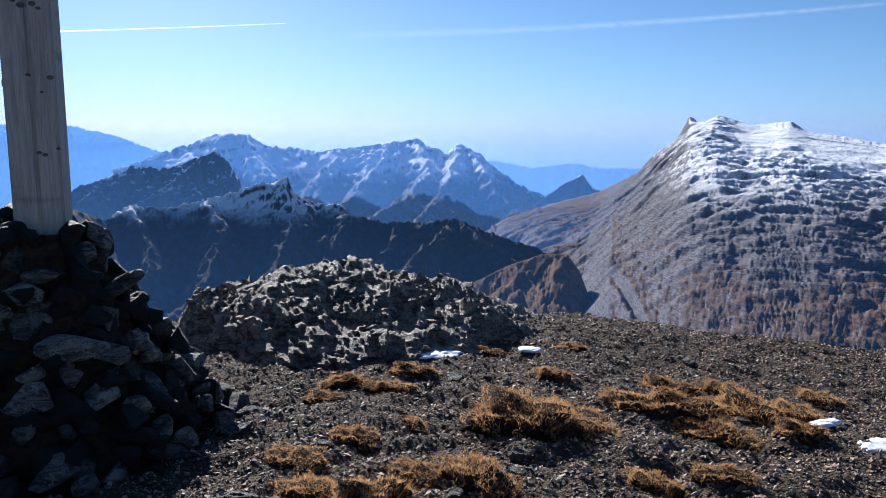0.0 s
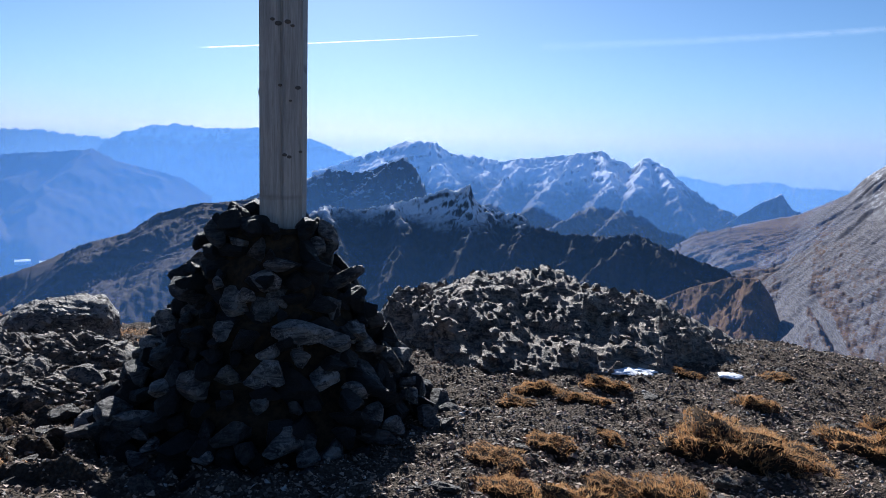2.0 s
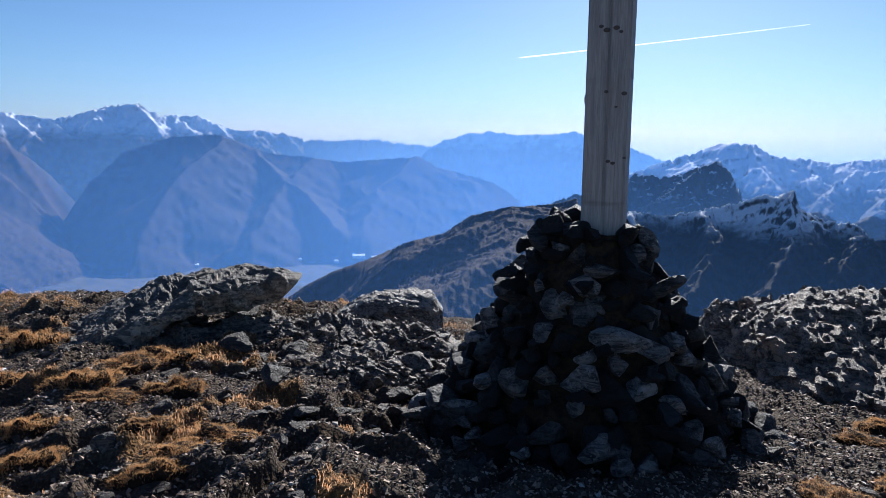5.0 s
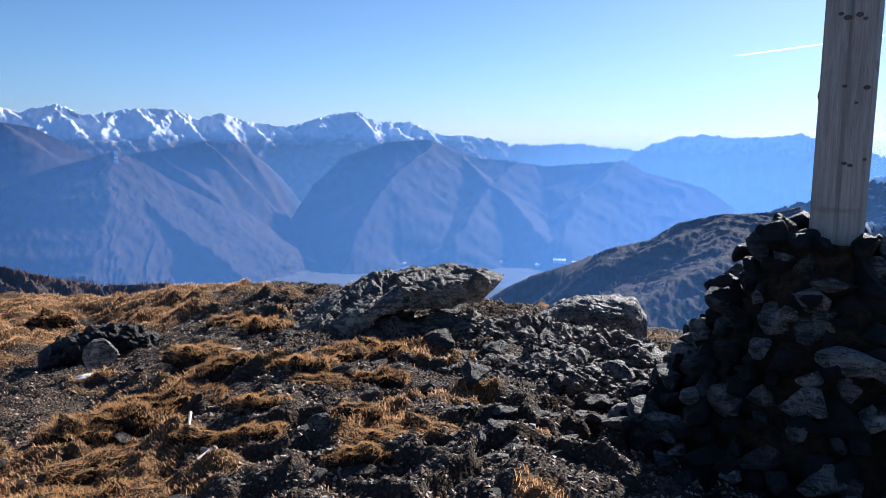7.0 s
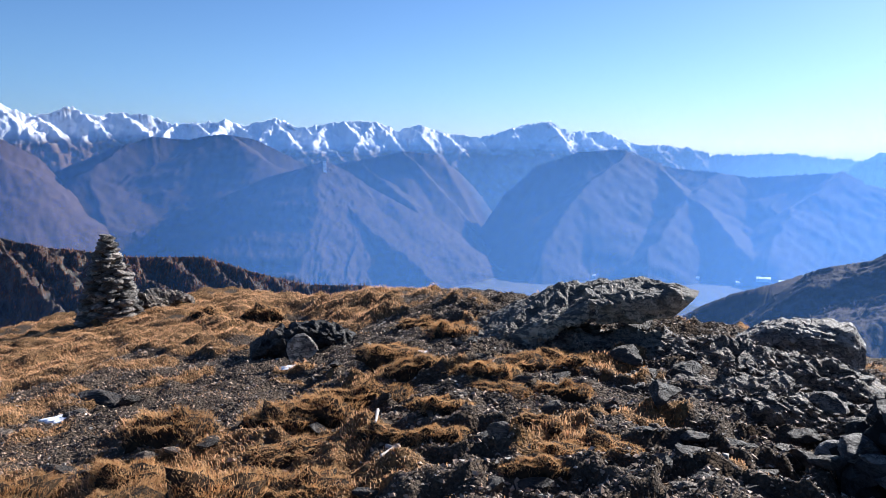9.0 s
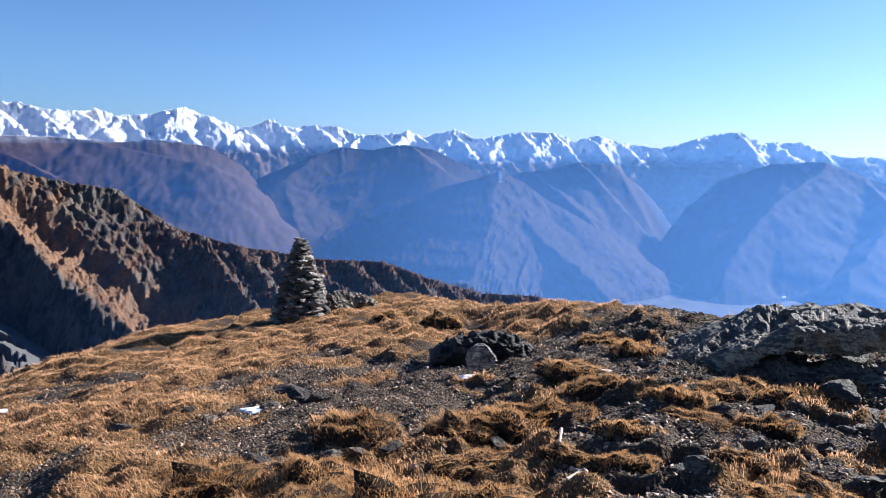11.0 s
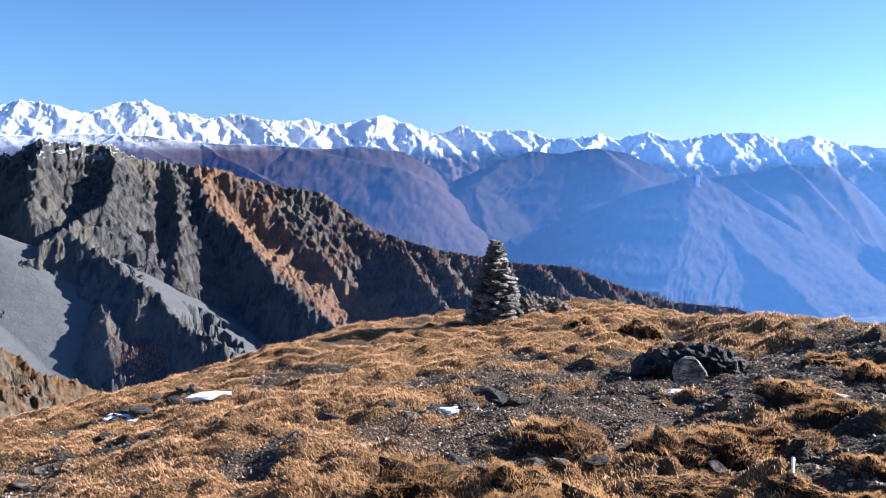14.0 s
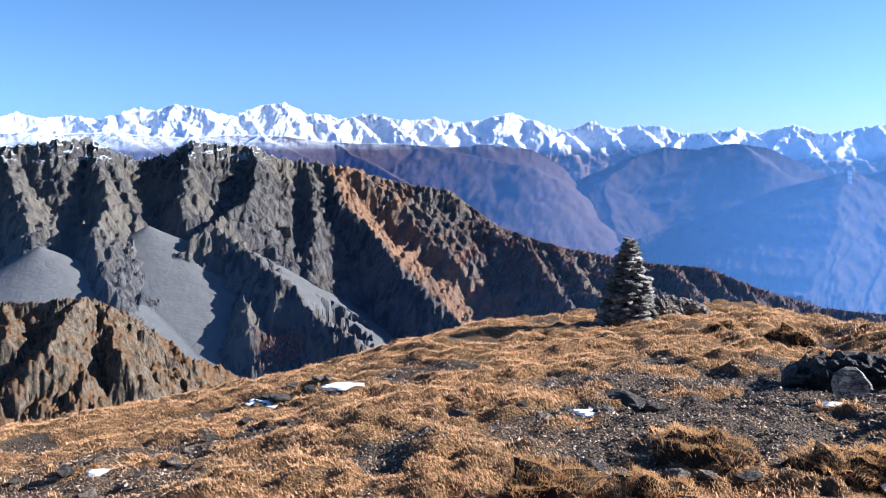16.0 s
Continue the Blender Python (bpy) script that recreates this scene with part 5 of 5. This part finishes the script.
for x, y in ((-5.76, 0.61), (-5.98, 1.29), (-6.66, -1.49), (-9.0, -1.7), (-3.64, 2.28), (-4.06, 0.73), (-6.1, -2.6), (-6.3, -3.2), (-5.3, -2.9), (-7.0, -2.3), (-8.7, -2.3)):
    for i in range(7):
        loose_rock(x + dice.normal(0, 0.22), y + dice.normal(0, 0.22), dice.uniform(0.03, 0.11), label="pale grey stone in the dead grass", group="stones in the grass")
for x, y, s in ((-8.75, -1.75, 0.22), (-8.6, -2.05, 0.17), (-8.95, -1.55, 0.14), (-8.45, -2.3, 0.12)):
    loose_rock(x, y, s, label="dark angular rock on the brow beside old snow", group="rocks on the brow")
loose_rock(-6.1, 1.31, 0.2, label="flat blue-grey stone plate on the bare ground", group="")
pale = loose_rock(-5.86, 2.95, 0.17, "pale_stone", "pale upright stone leaning on the dark rock", "")
pale.data = pale.data.copy()
pale.data.materials[0] = pale_rock
pale.matrix_basis = Matrix.Translation((-5.72, 2.9, height(-5.72, 2.9) + 0.1)) @ Euler((1.35, 0.25, 1.2)).to_matrix().to_4x4() @ Matrix.Scale(0.16, 4)

plate_meshes = []
for i in range(8):
    co, tris = chipped(3, dice.uniform(0.16, 0.28), 12, dice.uniform(1.0, 1.5), 0.03)
    plate_meshes.append(triangles("rock_plate", co, tris, limestone))
for i in range(55):
    a, r = radians(dice.uniform(13, 46)), dice.uniform(3.0, 6.6)
    x, y, s = -math.sin(a) * r, math.cos(a) * r, dice.uniform(0.04, 0.11)
    ob = new("rock_plate", plate_meshes[dice.integers(0, 8)])
    ob.matrix_basis = Matrix.Translation((x, y, height(x, y) + 0.03 * s)) @ Euler((0.22 + dice.normal(0, 0.2), -0.15 + dice.normal(0, 0.2), dice.normal(0.6, 0.5))).to_matrix().to_4x4() @ Matrix.Scale(s, 4)
    tagged(ob, "flat shattered plate of bedded grey limestone", "rock", "shattered plates")

# ---- gravel ----
def pebble():
    co = np.array([(1, 0, 0), (-1, 0, 0), (0, 1, 0), (0, -1, 0), (0, 0, 1), (0, 0, -1)], float)
    co = (co + dice.normal(0, 0.28, co.shape)) * [1.15, dice.uniform(0.7, 1.0), dice.uniform(0.4, 0.7)]
    return co, np.array([(0, 2, 4), (2, 1, 4), (1, 3, 4), (3, 0, 4)])


pebbles = [pebble() for _ in range(16)]
n_try = 300000
a, r = np.radians(-70 + 198 * dice.uniform(0, 1, n_try) ** 1.2), 1.9 + 7.5 * dice.uniform(0, 1, n_try) ** 1.05
round_a, round_r = dice.uniform(-np.pi, np.pi, 110000), 0.3 + 5.5 * dice.uniform(0, 1, 110000) ** 0.7
behind = (np.cos(round_a - 0.66) < 0.02) | (round_r < 1.9)
a, r = np.concatenate([a, round_a[behind]]), np.concatenate([r, round_r[behind]])
x, y = -np.sin(a) * r, np.cos(a) * r
keep = dice.uniform(0, 1, len(x)) > 0.2 + 0.95 * turf_amount(x, y)
x, y = x[keep], y[keep]
size = 0.004 + 0.014 * dice.uniform(0, 1, len(x)) ** 4 + 0.0028 * np.hypot(x, y) / 6
co, tris = many(pebbles, np.stack([x, y, ground_height(x, y) + size * 0.12], 1), size)
tagged(new("gravel", triangles("gravel", co, tris, gravel_mat)), "dark frost-shattered gravel of flat stone chips", "gravel", kind="stuff")
print("gravel", len(x))


# ---- dead grass ----
def blades(where, long, lean, spread=0.9):
    """Bent blades: points and triangles. lean: the way in which each leans."""
    n = len(where)
    a = dice.uniform(0, 2 * np.pi, n)
    wide = long * 0.028 + 0.0008
    side = np.stack([np.cos(a), np.sin(a), 0 * a], 1) * wide[:, None]
    out = lean + spread * 0.5 * np.stack([dice.normal(0, 1, n), dice.normal(0, 1, n), 0 * a], 1)
    mid = where + (out * 0.25 + [0, 0, 0.55]) * long[:, None]
    tip = where + (out * 0.8 + [0, 0, 0.8]) * long[:, None]
    co = np.stack([where - side, where + side, mid - side * 0.8, mid + side * 0.8, tip], 1).reshape(-1, 3)
    f = np.array([[0, 1, 3], [0, 3, 2], [2, 3, 4]])
    return co, (f[None] + (np.arange(n) * 5)[:, None, None]).reshape(-1, 3)


n_try = 450000
a, r = np.radians(dice.uniform(14, 128, n_try)), 2.0 + 11.5 * dice.uniform(0, 1, n_try) ** 0.75
x, y = -np.sin(a) * r, np.cos(a) * r
keep = dice.uniform(0, 1, n_try) < 1.1 * turf_amount(x, y) ** 1.5 - 0.05
x, y = x[keep], y[keep]
long = dice.uniform(0.018, 0.044, len(x)) * (1 + 0.6 * smooth_noise(x * 2, y * 2, 74))
co, tris = blades(np.stack([x, y, ground_height(x, y) - 0.005], 1), long, np.tile([0.35, -0.6, 0.0], (len(x), 1)))
tagged(new("meadow_grass", triangles("meadow_grass", co, tris, straw)), "short straw-coloured dead alpine grass", "grass", kind="stuff")
print("blades", len(x))


def grass_tuft(seed_size):
    """A turf hummock, one metre wide before it is scaled: a worn soil face in front (-y), blades on top."""
    ob = new("grass_tuft")
    co, tris = BALL[3]
    k = 180 + int(seed_size)
    lump = 1 + 0.5 * fbm(co[:, 0] * 2 + seed_size, co[:, 1] * 2, 3, k) + 0.12 * fbm(co[:, 0] * 9, co[:, 1] * 9 + co[:, 2] * 7, 3, k + 5)
    soil_co = co * np.array([0.43, 0.34, 0.27]) * lump[:, None]
    soil_co[:, 1] = np.maximum(soil_co[:, 1], -0.22 - 0.05 * np.sin(co[:, 0] * 9 + seed_size) + 0.1 * fbm(co[:, 0] * 4, co[:, 2] * 4, 4, k + 6) + 0.1 * co[:, 2])
    part("root_mound", triangles("root_mound", soil_co, tris, soil, True), ob)
    n = 4600
    a, d = dice.uniform(0, 2 * np.pi, n), np.sqrt(dice.uniform(0, 1, n))
    cx, cy = np.cos(a), np.sin(a)
    up = np.sqrt(np.maximum(0, 1 - d**2))
    reach = 1 + 0.5 * fbm(cx * d * 2 + seed_size, cy * d * 2, 3, k)
    px, py, pz = 0.44 * d * cx * reach, 0.35 * d * cy * reach, 0.26 * up * reach
    keep = (dice.uniform(0, 1, n) < 0.85 + 0.8 * smooth_noise(px * 7 + seed_size, py * 7, 182)) & ((py > -0.2 - 0.04 * np.sin(cx * d * 9 + seed_size)) | (dice.uniform(0, 1, n) < 0.1))
    py = np.maximum(py, -0.23)
    px, py, pz = px[keep], py[keep], pz[keep]
    out = np.stack([px, py, 0 * px], 1) * 1.2 + [0.05, -0.3, 0]
    co, tris = blades(np.stack([px, py, pz], 1), dice.uniform(0.03, 0.075, len(px)), out * 1.3, 1.6)
    part("grass_clump", triangles("grass_clump", co, tris, russet), ob)
    return tagged(ob, "russet hummock of dead grass with a dark worn soil face", "grass tuft", "grass tufts")


TUFTS = [(1.75, 3.6, 0.61), (2.05, 3.65, 0.49), (2.67, 3.75, 0.57), (2.81, 3.45, 0.57), (3.3, 3.8, 0.49), (3.6, 3.75, 0.37), (0.85, 3.7, 0.31), (1.3, 2.95, 0.41), (3.28, 3.3, 0.26), (4.1, 4.1, 0.33), (2.86, 5.4, 0.28), (0.95, 4.8, 0.30), (0.8, 4.6, 0.25), (2.25, 4.4, 0.26),
         (2.15, 5.6, 0.30), (1.8, 5.7, 0.33), (1.45, 4.95, 0.33), (1.2, 4.55, 0.29), (0.53, 3.45, 0.33), (0.6, 3.05, 0.37), (0.8, 2.85, 0.33), (2.07, 2.85, 0.30), (2.43, 2.8, 0.25), (1.2, 3.8, 0.20), (3.15, 4.4, 0.41), (3.5, 4.3, 0.33), (1.05, 3.15, 0.25)]
MORE = [(-3.6, 3.55, 0.55), (-3.5, 3.8, 0.4), (-3.5, 3.1, 0.35), (-3.25, 3.0, 0.35), (-4.05, 2.95, 0.45), (-2.19, 2.75, 0.42), (-2.25, 2.5, 0.3), (-3.9, 2.4, 0.5), (-3.9, 2.1, 0.5), (-3.96, 1.85, 0.5), (-2.8, 2.15, 0.26), (-3.5, 1.75, 0.4), (-2.67, 6.0, 0.4), (-2.84, 5.5, 0.4), (-3.2, 2.5, 0.3),
        (-2.6, 2.7, 0.25), (-2.2, 2.3, 0.26), (-3.2, 2.1, 0.25), (-4.9, 3.9, 0.5), (-5.6, 4.1, 0.5), (-2.0, 5.6, 0.35), (-3.9, 0.4, 0.5), (-3.7, 0.9, 0.5), (-4.3, 1.3, 0.55), (-6.9, 3.2, 0.4), (-3.05, 1.1, 0.6), (-3.3, 0.75, 0.45), (-2.9, 1.45, 0.5), (-9.6, 3.4, 0.5), (-8.9, 3.9, 0.5), (-4.6, 3.05, 0.5), (-3.0, 3.3, 0.35)]
kinds = [grass_tuft(k) for k in range(4)]
for i, (x, y, s) in enumerate(TUFTS + MORE):
    at = Matrix.Translation((x, y, height(x, y) - 0.03 * s)) @ Matrix.Rotation(math.atan2(-x, y) + dice.normal(-0.15, 0.35), 4, "Z") @ Matrix.Diagonal((s * dice.uniform(1.0, 1.4), s * dice.uniform(0.8, 1.2), s * dice.uniform(0.6, 1.1), 1))
    if i < 4:
        kinds[i].matrix_basis = at
        ob = kinds[i]
    else:
        first = kinds[i % 4]
        ob = copy_thing(first, Matrix.Identity(4))
        ob.matrix_basis = at


# ---- snow left in the hollows ----
def snow_material():
    n = Nodes("old_snow")
    p = n.place()
    base = n.mix(n.span(n.noise(p, 9, 5), 0.35, 0.7), (0.88, 0.89, 0.92), (0.72, 0.75, 0.8))
    n.bump(n.noise(p, 30, 5), 0.4, 0.02)
    return n.done(base, 0.6, 0.0, 0.3)


snow = snow_material()
for k, (x, y, long, wide, turn) in enumerate(((1.7, 5.45, 0.26, 0.11, -10), (2.5, 5.4, 0.09, 0.07, 0), (3.64, 3.5, 0.11, 0.05, 10), (3.65, 3.12, 0.14, 0.08, 0), (-4.62, 4.35, 0.17, 0.08, 40), (-4.47, 3.3, 0.22, 0.06, 30), (-5.6, 2.72, 0.12, 0.07, 80),
                                              (-8.5, -2.2, 0.3, 0.12, 60), (-8.2, -1.2, 0.3, 0.14, 80), (-5.74, 0.97, 0.14, 0.09, 80), (-5.99, -2.89, 0.18, 0.08, 60))):
    co, tris = BALL[4]
    sc = co * np.array([long, wide, 0.015])
    sc *= (1 + 0.3 * fbm(co[:, 0] * 1.7 + 9 * k, co[:, 1] * 1.7, 4, 190))[:, None]
    ob = new("snow_patch", triangles("snow_patch", sc, tris, snow, True))
    ob.matrix_basis = pose(x, y, height(x, y) + 0.012, 0, 0, turn)
    if k == 4:
        ob.matrix_basis = pose(-4.21, 4.27, -0.09, 0, 0, 40)
    tagged(ob, "small patch of old snow in a hollow", "snow", "snow patches")

# ---- broken sticks on the gravel ----
for x, y, long, turn in ((-2.87, 1.98, 0.16, 25), (-2.95, 2.05, 0.1, 95), (-3.36, 2.17, 0.12, 50)):
    bm = bmesh.new()
    bmesh.ops.create_cone(bm, cap_ends=True, segments=7, radius1=0.011, radius2=0.007, depth=long * 2)
    for v in bm.verts:
        v.co.x += 0.01 * math.sin(v.co.z * 14)
    ob = new("stick", mesh_of("stick", bm, timber))
    ob.matrix_basis = pose(x, y, height(x, y) + 0.03, 86, 0, turn)
    tagged(ob, "short bleached wooden stick on the gravel", "stick", "broken sticks")



# ---- vapour trails high over the valley ----
def trail_material():
    n = Nodes("vapour")
    t = n.t
    clear, lit, veil = t.nodes.new("ShaderNodeBsdfTransparent"), t.nodes.new("ShaderNodeBsdfTranslucent"), t.nodes.new("ShaderNodeMixShader")
    lit.inputs["Color"].default_value = (1, 1, 1, 1)
    n.put(veil.inputs[0], n.math("MULTIPLY", n.field("dense"), n.span(n.noise(n.place(), 0.02, 4), 0.2, 0.6)))
    t.links.new(clear.outputs[0], veil.inputs[1])
    t.links.new(lit.outputs[0], veil.inputs[2])
    t.links.new(veil.outputs[0], t.nodes["Material Output"].inputs[0])
    return n.m


vapour = trail_material()


def vapour_trail(a0, e0, a1, e1, wide0, wide1, dense, label, far=4750):
    u, v = np.meshgrid(np.linspace(0, 1, 80), np.linspace(-1, 1, 9))
    a = np.radians(a0 + (a1 - a0) * u)
    e = np.radians(e0 + (e1 - e0) * u + 0.06 * np.sin(u * 3.1) + (wide0 + (wide1 - wide0) * u) * v)
    x, y, z = -np.sin(a) * np.cos(e) * far, np.cos(a) * np.cos(e) * far, EYE + np.sin(e) * far
    amount = dense * (1 - np.abs(v)) * np.minimum(1, 12 * u) * (1 - 0.8 * u)
    return tagged(grid_object("vapour_trail", x, y, z, vapour, [("dense", amount)]), label, "vapour trail", kind="structure")


vapour_trail(17.4, 5.5, -3.2, 7.4, 0.07, 0.05, 0.9, "thin white vapour trail crossing the blue sky")
vapour_trail(-46.0, 8.3, -8.0, 6.7, 0.16, 0.4, 0.1, "faint spreading vapour trail high in the sky")

# ---- larches on the cliff mountain ----
def larch_shape():
    """A thin tapering crown of two ragged cones, one metre high."""
    co, tris = [], []
    for low, high, wide in ((0.0, 0.7, 0.2), (0.35, 1.0, 0.14)):
        k = len(co)
        co += [(wide * dice.uniform(0.7, 1.3) * math.cos(1.257 * i), wide * dice.uniform(0.7, 1.3) * math.sin(1.257 * i), low) for i in range(5)] + [(0, 0, high)]
        tris += [(k + i, k + (i + 1) % 5, k + 5) for i in range(5)]
    return np.array(co), np.array(tris)


def larch_material():
    n = Nodes("autumn_larch")
    k = n.island()
    return n.done(n.mix(k, (0.11, 0.045, 0.028), (0.27, 0.115, 0.052)), 0.9, 0.0, 0.1)


places = []
for k in range(4200):
    if k < 3700:
        a, under = dice.uniform(58, 90), 6.5 * dice.uniform(0, 1) ** 1.4
        if under > 1.5 + 6 * lattice(np.array([int(a * 1.6)]), np.array([int(under)]), 3)[0] or dice.uniform(0, 1) < (a - 80) / 12:
            continue
        e = float(np.interp(a, *np.array(CLIFF).T)) - under
    else:
        a, e = dice.normal(103.2, 0.8), dice.normal(-13.9, 0.7)
    places.append(on_slope(CLIFF_LABEL, a, e))
places = np.array(places) - [0, 0, 0.6]
flat_turn = np.stack([np.eye(3)] * len(places))
co, tris = many([larch_shape() for _ in range(6)], places, dice.uniform(1.6, 3.4, len(places)), flat_turn)
tagged(new("larch_wood", triangles("larch_wood", co, tris, larch_material())), "rust-coloured autumn larches on the mountain side", "larch wood", kind="stuff")

# ---- small things far off in the valley ----
def plain(name, colour, rough=0.7):
    n = Nodes(name)
    return n.done(n.mix(n.noise(n.place(), 0.3, 4), colour, tuple(c * 0.75 for c in colour)), rough)


pale_roof = plain("pale_roof", (0.8, 0.82, 0.85), 0.5)
VALLEY_SIDE = "broad hazy blue mountain above the valley floor"
FARM = [(28.9, -9.45, 40, 60), (27.6, -9.55, 26, 50), (30.6, -9.9, 14, 22), (33.4, -9.7, 10, 26), (41.0, -9.8, 12, 24)]
for a, e, w, l in FARM:
    bm = bmesh.new()
    box(bm, -w / 2, -l / 2, -6, w / 2, l / 2, 3)
    bmesh.ops.bevel(bm, geom=bm.edges[:], offset=0.6, segments=1, affect="EDGES")
    ob = new("greenhouse", mesh_of("greenhouse", bm, pale_roof))
    x, y, z = on_slope(VALLEY_SIDE, a, e)
    ob.matrix_basis = pose(x, y, z, 0, 0, a)
    tagged(ob, "bright long roof far off on the valley floor", "greenhouse", "valley roofs")


# ---- white rows on the wooded mountain's top, and a pale scar in the side valley ----
FOREST = "rounded forested mountain with fields on its slopes"
for k in range(6):
    x, y, z = on_slope(FOREST, 61.72 - 0.03 * (k % 2), -1.22 - 0.15 * k)
    bm = bmesh.new()
    box(bm, -6, -1.2, -2, 6, 1.2, 4.5)
    bmesh.ops.bevel(bm, geom=bm.edges[:], offset=0.5, segments=1, affect="EDGES")
    ob = new("snow_barrier", mesh_of("snow_barrier", bm, pale_roof))
    ob.matrix_basis = pose(x, y, z, 0, 0, 61.7 + 20 * (k % 2))
    tagged(ob, "pale avalanche barrier on a wooded mountain top", "snow barrier", "snow barriers")
WOODED = "wooded brown ridge behind a side valley"
for k in range(7):
    x, y, z = on_slope(WOODED, 49.2 - 0.12 * k, -1.55 - 0.17 * k)
    co, tris = BALL[3]
    ob = new("snow_gully", triangles("snow_gully", co * np.array([4 + 1.3 * k, 8, 7]) * (1 + 0.3 * fbm(co[:, 0] * 2 + k, co[:, 1] * 2, 3, 7))[:, None], tris, snow, True))
    ob.matrix_basis = pose(x, y, z, 0, 0, 49)
    tagged(ob, "strip of pale snow in a far gully", "snow", "far gully snow")
